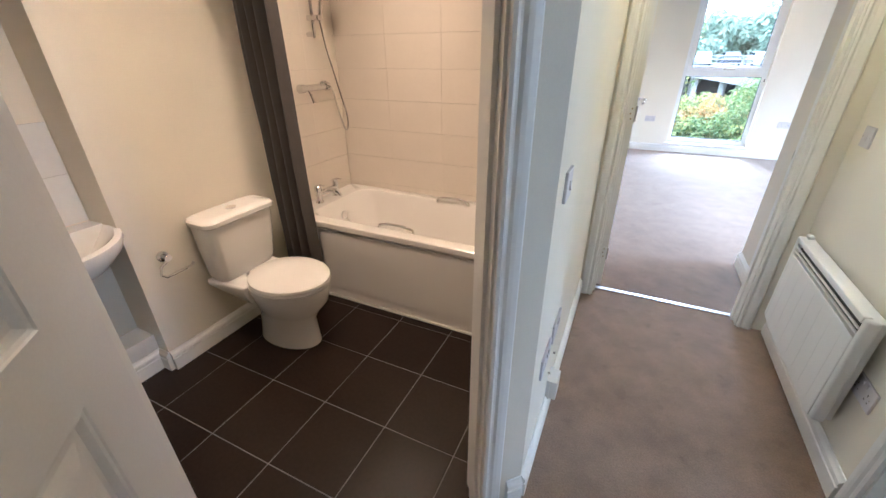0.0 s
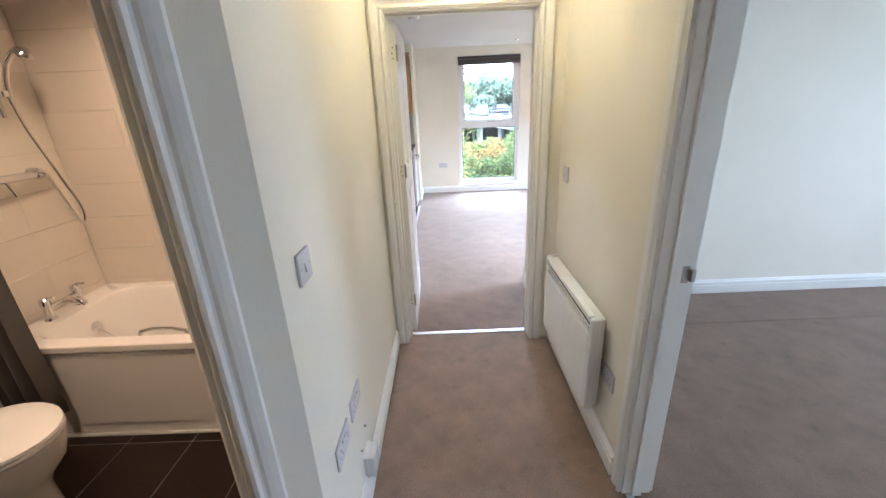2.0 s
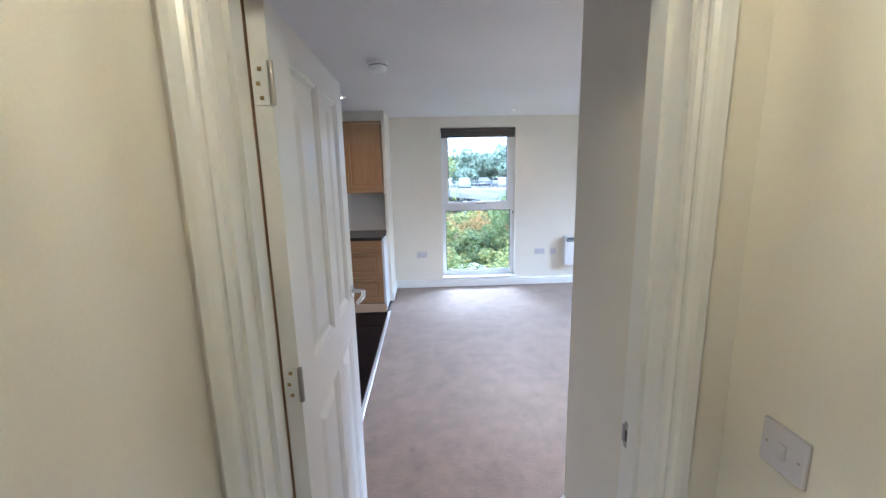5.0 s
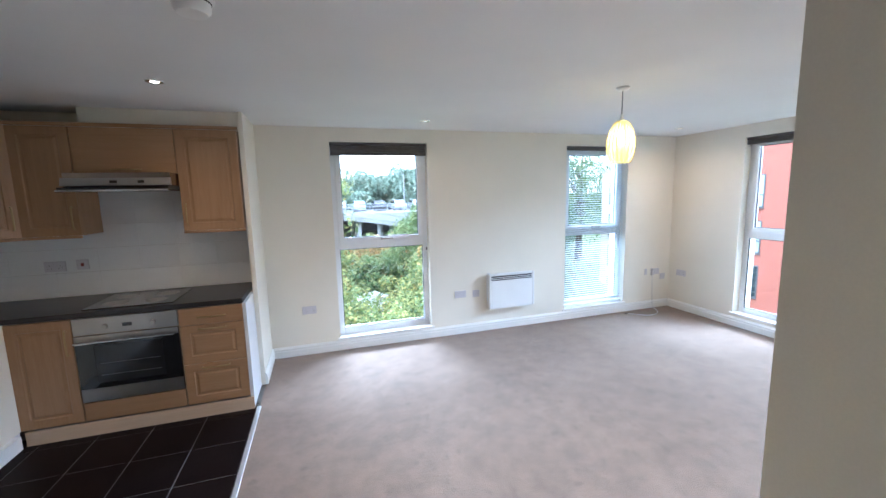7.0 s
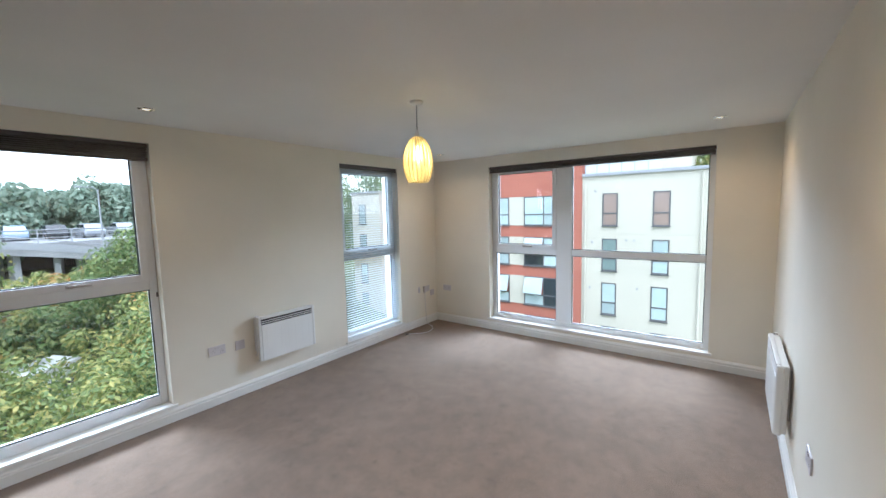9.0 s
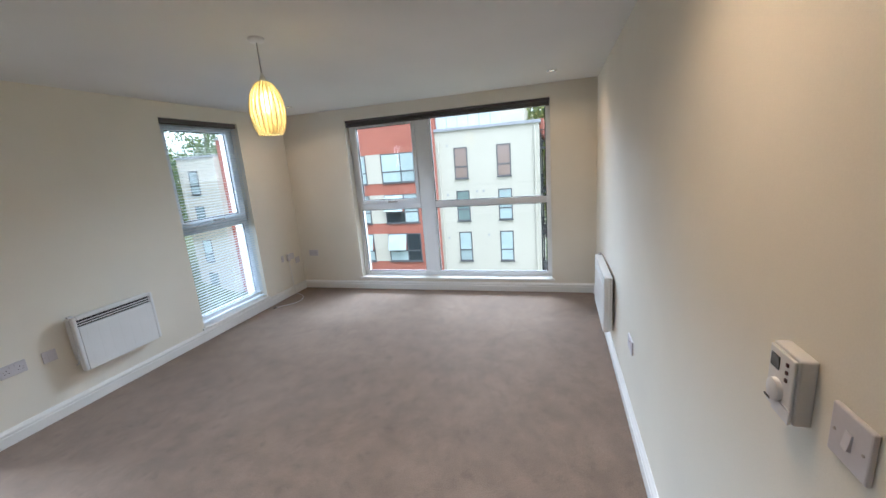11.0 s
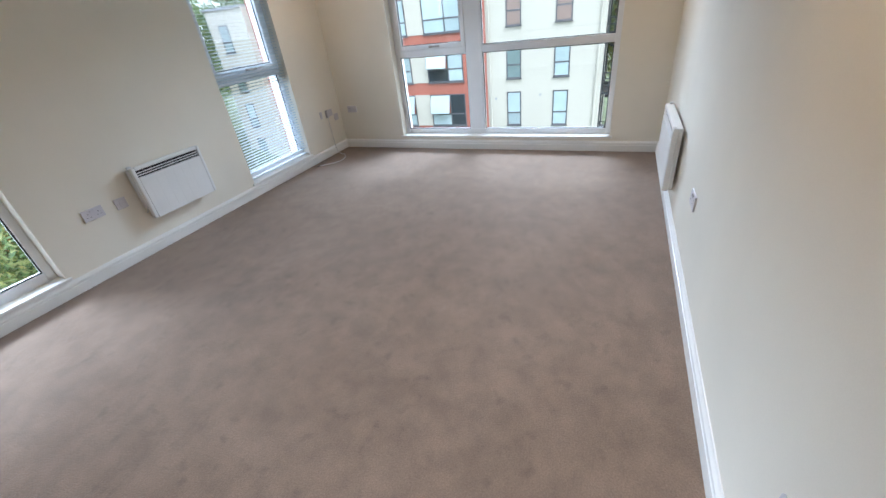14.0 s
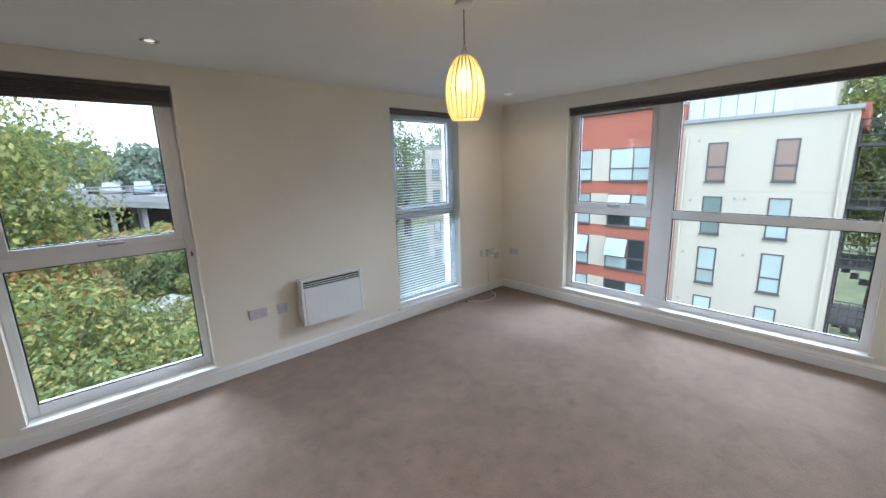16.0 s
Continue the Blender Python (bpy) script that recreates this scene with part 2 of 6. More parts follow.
def rings(bm, loops, closed_ends=True, open_start=False):
    """Skin a row of vertex loops of equal length."""
    vs = [[bm.verts.new(p) for p in lp] for lp in loops]
    k = len(vs[0])
    for a, b in zip(vs, vs[1:]):
        for i in range(k):
            bm.faces.new((a[i], a[(i + 1) % k], b[(i + 1) % k], b[i]))
    if closed_ends:
        if not open_start:
            bm.faces.new(vs[0][::-1])
        bm.faces.new(vs[-1])
    return bm


def lathe(bm, profile, n=24, sx=1.0, sy=1.0, at=(0, 0, 0)):
    loops = [[(at[0] + r * sx * math.cos(2 * math.pi * i / n), at[1] + r * sy * math.sin(2 * math.pi * i / n), at[2] + z) for i in range(n)] for r, z in profile]
    return rings(bm, loops)


def tube(bm, pts, r, n=10):
    pts = [Vector(p) for p in pts]
    loops = []
    side = None
    for i, p in enumerate(pts):
        d = (pts[min(i + 1, len(pts) - 1)] - pts[max(i - 1, 0)]).normalized()
        if side is None:
            side = d.orthogonal().normalized()
        side = (side - d * side.dot(d)).normalized()
        up = d.cross(side)
        rr = r[i] if isinstance(r, (list, tuple)) else r
        loops.append([p + rr * (math.cos(2 * math.pi * j / n) * side + math.sin(2 * math.pi * j / n) * up) for j in range(n)])
    return rings(bm, loops)


def mesh_ob(name, bm, material, smooth=False, bevel=0.0, seg=2):
    bmesh.ops.recalc_face_normals(bm, faces=bm.faces)
    me = bpy.data.meshes.new(name)
    bm.to_mesh(me)
    bm.free()
    for mt in material if isinstance(material, (list, tuple)) else [material]:
        me.materials.append(mt)
    ob = new(name, me)
    if smooth:
        me.polygons.foreach_set("use_smooth", [True] * len(me.polygons))
        me.set_sharp_from_angle(angle=radians(40))
    if bevel:
        md = ob.modifiers.new("bevel", "BEVEL")
        md.width, md.segments, md.limit_method, md.angle_limit = bevel, seg, "ANGLE", radians(40)
        md.harden_normals = False
    return ob


def part(name, bm, material, parent, label="", smooth=False, bevel=0.0, seg=2):
    """One mesh under a thing or a part, in the thing's own coordinates."""
    ob = mesh_ob(name, bm, material, smooth, bevel, seg)
    ob.parent = parent
    if label:
        tagged(ob, label)
    return ob


def thing(name, m, label, category, group=""):
    ob = new(name)
    ob.empty_display_size = 0.1
    ob.matrix_basis = m
    return tagged(ob, label, category, group)


def structure(name, bm, material, label, smooth=False, bevel=0.0):
    ob = mesh_ob(name, bm, material, smooth, bevel)
    return tagged(ob, label, name.split("_")[0], kind="structure")


def wall_bm(axis, c0, c1, a0, a1, openings=(), z0=0.0, z1=2.432):
    """A straight wall; axis is the one it runs along, c0..c1 its thickness, openings as (from, to, low, high)."""
    bm = bmesh.new()
    cuts = sorted({a0, a1, *[v for o in openings for v in o[:2]]})

    def put(u0, u1, w0, w1):
        if axis == "x":
            box(bm, u0, c0, w0, u1, c1, w1)
        else:
            box(bm, c0, u0, w0, c1, u1, w1)
    for u0, u1 in zip(cuts, cuts[1:]):
        hole = [o for o in openings if o[0] <= u0 and u1 <= o[1]]
        if not hole:
            put(u0, u1, z0, z1)
        else:
            if hole[0][2] > z0:
                put(u0, u1, z0, hole[0][2])
            if hole[0][3] < z1:
                put(u0, u1, hole[0][3], z1)
    return bm


def extrude_profile(bm, p, q, inward, profile):
    """Sweep a section (distance from wall, height) from p to q; inward is the unit normal of the wall face."""
    loops = [[(e[0] + inward[0] * d, e[1] + inward[1] * d, z) for d, z in profile] for e in (p, q)]
    return rings(bm, loops)


SKIRT = [(0, 0.0), (0.021, 0.0), (0.021, 0.068), (0.016, 0.071), (0.016, 0.078), (0.020, 0.082), (0.018, 0.094), (0.009, 0.104), (0.005, 0.112), (0, 0.112)]


def skirting(p, q, inward, label="white gloss moulded skirting board along the wall"):
    ob = mesh_ob("baseboard", extrude_profile(bmesh.new(), p, q, inward, SKIRT), GLOSS)
    return tagged(ob, label, "baseboard", kind="structure")


ARCH = [(0.0, 0.0), (0.0, 0.016), (0.008, 0.020), (0.018, 0.012), (0.024, 0.012), (0.032, 0.018), (0.044, 0.020), (0.060, 0.020), (0.068, 0.012), (0.068, 0.0)]


def door_frame(name, m, width, height, depth, label, stop_at, stop_side=1):
    """Lining, stop and architraves in local coordinates: x across the opening from 0, y through the wall from 0 to depth."""
    fr = thing(name, m, label, "door frame")
    fr["kind"] = "structure"
    t = 0.028
    part("lining", B(-t, -0.002, 0, 0, depth + 0.002, height), GLOSS, fr)
    part("lining", B(width, -0.002, 0, width + t, depth + 0.002, height), GLOSS, fr)
    part("head_lining", B(-t, -0.002, height, width + t, depth + 0.002, height + t), GLOSS, fr)
    s0, s1 = stop_at
    part("door_stop", B(0, s0, 0, 0.012, s1, height), GLOSS, fr)
    part("door_stop", B(width - 0.012, s0, 0, width, s1, height), GLOSS, fr)
    part("door_stop", B(0.012, s0, height - 0.012, width - 0.012, s1, height), GLOSS, fr)
    for y, s in ((0.0, -1), (depth, 1)):
        for side in (0, 1):
            bm = bmesh.new()
            loops = []
            for z in (0.0, None):
                lp = []
                for u, d in ARCH:
                    x = -0.008 - u if side == 0 else width + 0.008 + u
                    lp.append((x, y + s * d, 0.0 if z == 0.0 else height + 0.008 + u))
                loops.append(lp)
            part("architrave", rings(bm, loops), GLOSS, fr)
        bm = bmesh.new()
        loops = [[(-0.008 - u, y + s * d, height + 0.008 + u) for u, d in ARCH], [(width + 0.008 + u, y + s * d, height + 0.008 + u) for u, d in ARCH]]
        part("architrave", rings(bm, loops), GLOSS, fr)
    return fr


def panel_door(m, width, height, label, group=""):
    """Moulded four-panel leaf; local x from the hinge, y thickness 0..0.038, z up."""
    d = thing("panel_door", m, label, "door", group)
    T = 0.038
    xs = [(width * 0.175, width * 0.50), (width * 0.62, width * 0.865)]
    zs = [(0.22, 0.985), (1.135, height - 0.085)]
    bm = bmesh.new()
    ux = sorted({0.0, width, *[v for p in xs for v in p]})
    uz = sorted({0.0, height, *[v for p in zs for v in p]})
    for a, b in zip(ux, ux[1:]):
        for c, e in zip(uz, uz[1:]):
            if (a, b) in xs and (c, e) in zs:
                continue
            box(bm, a, 0, c, b, T, e)
    bmesh.ops.remove_doubles(bm, verts=bm.verts, dist=0.0001)
    part("leaf", bm, DOORW, d)
    for a, b in xs:
        for c, e in zs:
            pb = bmesh.new()
            for y, s in ((0.0, 1), (T, -1)):
                def ring(i, dy):
                    return [(a + i, y + s * dy, c + i), (b - i, y + s * dy, c + i), (b - i, y + s * dy, e - i), (a + i, y + s * dy, e - i)]
                loops = [ring(0, 0.0), ring(0.003, 0.003), ring(0.010, 0.004), ring(0.020, 0.013), ring(0.032, 0.013), ring(0.058, 0.004), ring(0.064, 0.003)]
                vs = [[pb.verts.new(p) for p in lp] for lp in loops]
                for A, Bq in zip(vs, vs[1:]):
                    for i in range(4):
                        pb.faces.new((A[i], A[(i + 1) % 4], Bq[(i + 1) % 4], Bq[i]))
                pb.faces.new(vs[-1])
            part("panel", pb, DOORW, d)
    return d


def lever_handle(d, width, z, T=0.038):
    for y, s in ((0.0, -1), (T, 1)):
        x = width - 0.06
        bm = bmesh.new()
        loops = [[(x + 0.026 * math.cos(a), y + s * h, z + 0.026 * math.sin(a)) for a in [2 * math.pi * i / 20 for i in range(20)]] for h in (0, 0.008)]
        rose = part("handle_rose", rings(bm, loops), CHROME, d, "round chrome rose", smooth=True)
        bm = bmesh.new()
        tube(bm, [(x, y + s * 0.006, z), (x, y + s * 0.035, z), (x - 0.006, y + s * 0.048, z), (x - 0.03, y + s * 0.056, z - 0.002), (x - 0.060, y + s * 0.057, z - 0.007), (x - 0.085, y + s * 0.050, z - 0.014), (x - 0.10, y + s * 0.040, z - 0.020)], [0.009, 0.009, 0.010, 0.010, 0.010, 0.009, 0.008], 12)
        part("lever_handle", bm, CHROME, rose, "chrome lever handle", smooth=True)


# ---- structure ----
W1 = (0.572, 1.640, 0.140, 2.285)
W2 = (3.490, 4.460, 0.140, 2.285)
W3 = (1.275, 3.865, 0.165, 2.285)
XC, YN, XE, YS, H = 0.966, 4.820, 5.274, 0.776, 2.432
structure("wall_north", wall_bm("x", YN, YN + 0.30, -0.14, XE + 0.30, [W1, W2]), CREAM, "cream painted wall with two tall windows")
structure("wall_kitchen", wall_bm("x", 4.49, YN + 0.30, -2.42, -0.18), CREAM, "cream painted kitchen wall behind the units")
structure("wall_nib", B(-0.18, 4.21, 0, -0.14, YN + 0.30, H), CREAM, "narrow pale wall end beside the kitchen units")
structure("wall_kitchen_side", B(-2.42, 0.03, 0, -2.30, 4.49, H), CREAM, "cream painted kitchen side wall")
structure("wall_east", wall_bm("y", XE, XE + 0.30, -3.42, YN, [W3, (-2.45, -0.95, 0.90, 2.10)]), CREAM, "cream painted wall with a wide window")
structure("wall_partition", B(XC, 0.46, 0, XE, YS, H), CREAM, "cream painted partition wall with thermostat and switches")
structure("wall_door", wall_bm("x", -0.10, 0.03, -2.42, XC, [(-0.028, 0.846, 0, 2.028)]), CREAM, "cream painted wall with the living room doorway")
structure("wall_hall_side", wall_bm("y", XC, XC + 0.11, -3.30, 0.46, [(-2.090, -1.234, 0, 2.028)]), CREAM, "cream painted hall wall with the bedroom doorway")
structure("wall_hall", B(-0.19, -1.635, 0, -0.09, -0.10, H), CREAM, "cream painted hall wall with switch and sockets")
structure("wall_hall_back", B(-2.42, -3.42, 0, XE, -3.30, H), CREAM, "cream painted wall closing the hall")
structure("wall_hall_west", B(-0.99, -3.30, 0, -0.89, -2.435, H), CREAM, "cream painted hall wall")
# splayed wall with the bathroom doorway: local x runs along it from the hall corner
SPLAY = pose(-0.09, -1.635, 0, 0, 0, 225)
bm = wall_bm("x", -0.10, 0.0, 0.0, 1.131, [(0.137, 1.013, 0, 2.028)])
bm.transform(SPLAY)
structure("wall_splay", bm, CREAM, "cream painted splayed wall with the bathroom doorway")
structure("wall_bathroom_north", B(-2.42, -0.15, 0, -0.19, -0.10, H), WGROUT, "tiled bathroom wall behind the bath")
structure("wall_bathroom_west", B(-2.42, -1.757, 0, -1.905, -0.15, H), CREAM, "cream painted bathroom wall behind the toilet")
structure("wall_bathroom_recess", B(-2.42, -3.30, 0, -2.12, -1.757, H), CREAM, "cream painted recess wall behind the basin")
structure("ceiling", B(-2.42, -3.42, H, XE + 0.30, YN + 0.30, 2.62), CEIL, "white painted ceiling")
structure("floor_slab", B(-2.42, -3.42, -0.30, XE + 0.30, YN + 0.30, -0.012), GROUT, "grey screed floor under carpet and tiles")
TX = -0.14
bm = prism(bmesh.new(), [(TX, 0.0), (XE, 0.0), (XE, YN), (TX, YN)], -0.012, 0.0)
structure("carpet_living", bm, CARPET, "beige brown fitted carpet with worn, scuffed pile")
bm = prism(bmesh.new(), [(-0.89, -3.30), (XE, -3.30), (XE, -0.004), (-0.09, -0.004), (-0.09, -1.635), (-0.89, -2.435)], -0.012, 0.0)
structure("carpet_hall", bm, CARPET, "beige brown fitted hall carpet")

# skirting boards
for p, q, nrm in (((-0.14, YN), (XE, YN), (0, -1)), ((XE, YS), (XE, YN), (-1, 0)), ((XC, YS), (XE, YS), (0, 1)), ((XC, 0.05), (XC, YS), (-1, 0)),
                  ((-0.14, 4.21), (-0.14, YN), (1, 0)), ((XC, -1.175), (XC, -0.12), (-1, 0)), ((-0.09, -1.635), (-0.09, -0.12), (1, 0)),
                  ((XC + 0.11, 0.46), (XE, 0.46), (0, -1)), ((XC + 0.11, -1.17), (XC + 0.11, 0.46), (1, 0)), ((-1.905, -1.757), (-1.905, -0.88), (1, 0))):
    skirting(p, q, nrm)
D45 = math.sqrt(0.5)
skirting((-0.09, -1.635), (-0.09 - 0.06 * D45, -1.635 - 0.06 * D45), (D45, -D45))


# ---- windows ----
def window(name, m, w, h, mull, transom, label, handle_at, bottom_bar=0.06):
    """uPVC window in an opening of w by h; local x across, y outwards, z up from the opening's foot."""
    win = thing(name, m, label, "window")
    win["kind"] = "structure"
    f, d0, d1 = 0.055, 0.10, 0.17
    part("frame_jamb", B(0, d0, 0, f, d1, h), UPVC, win, bevel=0.006)
    part("frame_jamb", B(w - f, d0, 0, w, d1, h), UPVC, win, bevel=0.006)
    part("frame_head", B(f, d0, h - f, w - f, d1, h), UPVC, win, bevel=0.006)
    part("frame_foot", B(f, d0, 0, w - f, d1, bottom_bar), UPVC, win, bevel=0.006)
    bays = [(f, w - f)]
    if mull:
        a, b = mull
        part("mullion", B(a, d0 - 0.004, bottom_bar, b, d1, h - f), UPVC, win, bevel=0.006)
        bays = [(f, a), (b, w - f)]
    for a, b in bays:
        part("transom", B(a, d0 - 0.002, transom - 0.04, b, d1, transom + 0.04), UPVC, win, bevel=0.006)
        opener = (a, b) == handle_at or not mull
        for z0, z1, sash in ((bottom_bar, transom - 0.04, False), (transom + 0.04, h - f, opener)):
            x0, x1 = a, b
            if sash:
                s = 0.05
                sb = bmesh.new()
                box(sb, a, d0 - 0.012, z0, a + s, d1 - 0.02, z1)
                box(sb, b - s, d0 - 0.012, z0, b, d1 - 0.02, z1)
                box(sb, a + s, d0 - 0.012, z0, b - s, d1 - 0.02, z0 + s)
                box(sb, a + s, d0 - 0.012, z1 - s, b - s, d1 - 0.02, z1)
                sh = part("sash", sb, UPVC, win, bevel=0.004)
                c = (a + b) / 2
                hb = bmesh.new()
                box(hb, c - 0.02, d0 - 0.022, z0 + 0.012, c + 0.02, d0 - 0.012, z0 + 0.038)
                box(hb, c - 0.01, d0 - 0.040, z0 + 0.016, c + 0.12, d0 - 0.024, z0 + 0.034)
                box(hb, c - 0.01, d0 - 0.026, z0 + 0.016, c + 0.01, d0 - 0.012, z0 + 0.034)
                part("window_handle", hb, STEEL, sh, "grey metal window handle", bevel=0.003)
                x0, x1, z0, z1 = a + s, b - s, z0 + s, z1 - s
            g = 0.008
            gb = bmesh.new()
            box(gb, x0, d0 + 0.012, z0, x0 + g, d0 + 0.024, z1)
            box(gb, x1 - g, d0 + 0.012, z0, x1, d0 + 0.024, z1)
            box(gb, x0 + g, d0 + 0.012, z0, x1 - g, d0 + 0.024, z0 + g)
            box(gb, x0 + g, d0 + 0.012, z1 - g, x1 - g, d0 + 0.024, z1)
            part("gasket", gb, BLACK, win, "black rubber gasket")
            pane = part("pane", B(x0, d0 + 0.026, z0, x1, d0 + 0.030, z1), GLASS, win, "clear glass pane")
            pane.visible_shadow = False
    return win


def sill(m, w):
    ob = mesh_ob("window_sill", B(-0.03, -0.022, -0.022, w + 0.03, 0.0, 0.004), GLOSS, bevel=0.005)
    bm = bmesh.new()
    bm.from_mesh(ob.data)
    box(bm, 0.001, 0.0, -0.012, w - 0.001, 0.105, 0.004)
    bm.to_mesh(ob.data)
    bm.free()
    ob.matrix_basis = m
    return tagged(ob, "white gloss window board under a window", "window sill", kind="structure")


M1 = pose(W1[0], YN, W1[2])
M2 = pose(W2[0], YN, W2[2])
M3 = pose(XE, W3[1], W3[2], 0, 0, -90)
w1, w2, w3 = W1[1] - W1[0], W2[1] - W2[0], W3[1] - W3[0]
wh = W1[3] - W1[2]
window("window_1", M1, w1, wh, None, 1.02, "tall white uPVC window with a top opening light", None, 0.075)
window("window_2", M2, w2, wh, None, 1.02, "tall white uPVC window behind a lowered blind", None, 0.075)
window("window_3", M3, w3, W3[3] - W3[2], (0.93, 1.13), 0.97, "wide white uPVC window with a broad mullion", (0.055, 0.93), 0.06)
for mm_, ww in ((M1, w1), (M2, w2), (M3, w3)):
    sill(mm_, ww)


# ---- doorways ----
living_frame = door_frame("door_frame_1", pose(0, -0.10, 0), 0.818, 2.0, 0.13, "white gloss door lining and moulded architraves", (0.05, 0.085))
part("bare_edge", B(-0.010, 0.131, 0, -0.001, 0.151, 1.99), RAWWOOD, living_frame, "bare brown timber edge beside the hinges")
bed_frame = door_frame("door_frame_2", pose(XC, -1.262, 0, 0, 0, -90), 0.80, 2.0, 0.11, "white gloss bedroom door lining and moulded architraves", (0.035, 0.07))
SPLAY_OPEN = SPLAY @ pose(0.165 + 0.82, 0, 0, 0, 0, 180)
bath_frame = door_frame("door_frame_3", SPLAY_OPEN, 0.82, 2.0, 0.10, "white gloss bathroom door lining and moulded architraves", (0.02, 0.055))


def strike_plate(parent, m):
    bm = box(bmesh.new(), -0.001, -0.012, -0.032, 0.0025, 0.012, 0.032)
    box(bm, -0.002, -0.018, -0.022, 0.004, -0.010, 0.022)
    bm.transform(m)
    k = part("strike_plate", bm, STEEL, parent, "steel latch strike plate")
    hole = B(0.0026, -0.006, -0.014, 0.0034, 0.006, 0.014)
    hole.transform(m)
    part("latch_hole", hole, BLACK, k)


strike_plate(bath_frame, pose(0.82, 0.045, 1.0, 0, 0, 180))
strike_plate(living_frame, pose(0.818, 0.105, 1.0, 0, 0, 180))
bm = box(bmesh.new(), 0.0, 0.06, 0.955, 0.004, 0.10, 1.015)
box(bm, 0.0, 0.098, 0.965, 0.020, 0.112, 1.005)
part("strike_plate", bm, STEEL, bed_frame, "grey steel latch keep", bevel=0.002)

living_door = panel_door(pose(0.041, 0.040, 0.006, 0, 0, 91.0), 0.762, 1.981, "white moulded four-panel door standing open with chrome handles")
lever_handle(living_door, 0.762, 1.165)
for z in (0.25, 1.15, 1.815):
    bm = B(-0.0025, 0.001, z - 0.042, 0.0, 0.037, z + 0.042)
    hg = part("hinge", bm, HEAT, living_door, "pale steel butt hinge with dark screws")
    bm = bmesh.new()
    tube(bm, [(-0.006, -0.003, z - 0.042), (-0.006, -0.003, z + 0.042)], 0.006, 10)
    part("knuckle", bm, STEEL, hg, smooth=True)
    for dz in (-0.028, 0.0, 0.028):
        part("screw", B(-0.0036, 0.016 + 0.005 * (dz == 0), z + dz - 0.004, -0.0024, 0.024 + 0.005 * (dz == 0), z + dz + 0.004), BRASS, hg)
BD = SPLAY @ Vector((0.980, 0.006, 0))
bath_door = panel_door(pose(BD.x, BD.y, 0.006, 0, 0, -45), 0.800, 1.981, "white moulded four-panel bathroom door swung out into the hall")
lever_handle(bath_door, 0.800, 1.0)
# carpet bars
ob = mesh_ob("threshold_strip", B(0.0, -0.016, 0.0, 0.818, 0.016, 0.006), ALU, bevel=0.003)
tagged(ob, "bright aluminium carpet bar in the doorway", "threshold strip", kind="structure")
ob = mesh_ob("threshold_strip", B(XC + 0.01, -2.062, 0.0, XC + 0.04, -1.262, 0.005), ALU, bevel=0.002)
tagged(ob, "aluminium carpet bar in the bedroom doorway", "threshold strip", kind="structure")
bm = B(0.165, -0.045, 0.0, 0.985, -0.015, 0.008)
bm.transform(SPLAY)
ob = mesh_ob("threshold_strip", bm, GLOSS, bevel=0.003)
tagged(ob, "pale threshold bar between carpet and bathroom tiles", "threshold strip", kind="structure")
ob = mesh_ob("floor_trim", B(TX - 0.020, 0.05, -0.004, TX + 0.012, 3.80, 0.008), ALU, bevel=0.003)
tagged(ob, "bright aluminium trim between kitchen tiles and carpet", "floor trim", kind="structure")


# ---- wall plates ----
def wall_plate(m, w, h, label, kind, category):
    """Plate on a wall; local x along the wall, y out of it, z up; origin at the centre of the back."""
    names = {"switch": "light_switch", "socket": "double_socket", "single": "single_socket", "blank": "blank_plate", "spur": "fused_spur"}
    s = thing(names[kind], m, label, category)
    part("faceplate", B(-w / 2, 0, -h / 2, w / 2, 0.009, h / 2), PLATE, s, bevel=0.003)
    for sx in (-1, 1):
        bm = bmesh.new()
        loops = [[(sx * w * 0.36 + 0.0028 * math.cos(a), y, 0.0028 * math.sin(a)) for a in [2 * math.pi * i / 10 for i in range(10)]] for y in (0.008, 0.0098)]
        part("screw", rings(bm, loops), STEEL, s, "dark screw head")
    if kind == "switch":
        bm = rings(bmesh.new(), [[(-0.008, 0.0085, -0.014), (0.008, 0.0085, -0.014), (0.008, 0.0085, 0.014), (-0.008, 0.0085, 0.014)],
                                 [(-0.007, 0.0145, -0.013), (0.007, 0.0145, -0.013), (0.007, 0.0105, 0.013), (-0.007, 0.0105, 0.013)]])
        part("rocker", bm, PLATE, s)
    if kind in ("socket", "single"):
        for cx in ((-0.036, 0.036) if kind == "socket" else (0.0,)):
            for hx, hz, hw, hh in ((0, 0.008, 0.004, 0.008), (-0.011, -0.014, 0.007, 0.004), (0.011, -0.014, 0.007, 0.004)):
                part("socket_hole", B(cx + hx - hw / 2, 0.0088, hz - hh / 2, cx + hx + hw / 2, 0.0094, hz + hh / 2), BLACK, s)
            q = cx * 0.36
            part("rocker", B(q - 0.005, 0.0088, 0.018, q + 0.005, 0.013, 0.034), PLATE, s, bevel=0.001)
    if kind == "spur" and category == "cooker switch":
        part("rocker", B(-0.010, 0.0088, -0.014, 0.010, 0.0135, 0.014), mat("dark_red_rocker", (0.22, 0.03, 0.03), 0.35), s, "dark red rocker", bevel=0.001)
    elif kind == "spur":
        part("fuse_holder", B(-0.012, 0.0088, -0.022, 0.012, 0.0115, 0.022), PLATE, s, bevel=0.001)
    return s


def on_north(x, z):
    return pose(x, YN, z, 0, 0, 180)


def on_south(x, z):
    return pose(x, YS, z)


def on_left(y, z):
    return pose(-0.09, y, z, 0, 0, -90)


def on_right(y, z):
    return pose(XC, y, z, 0, 0, 90)


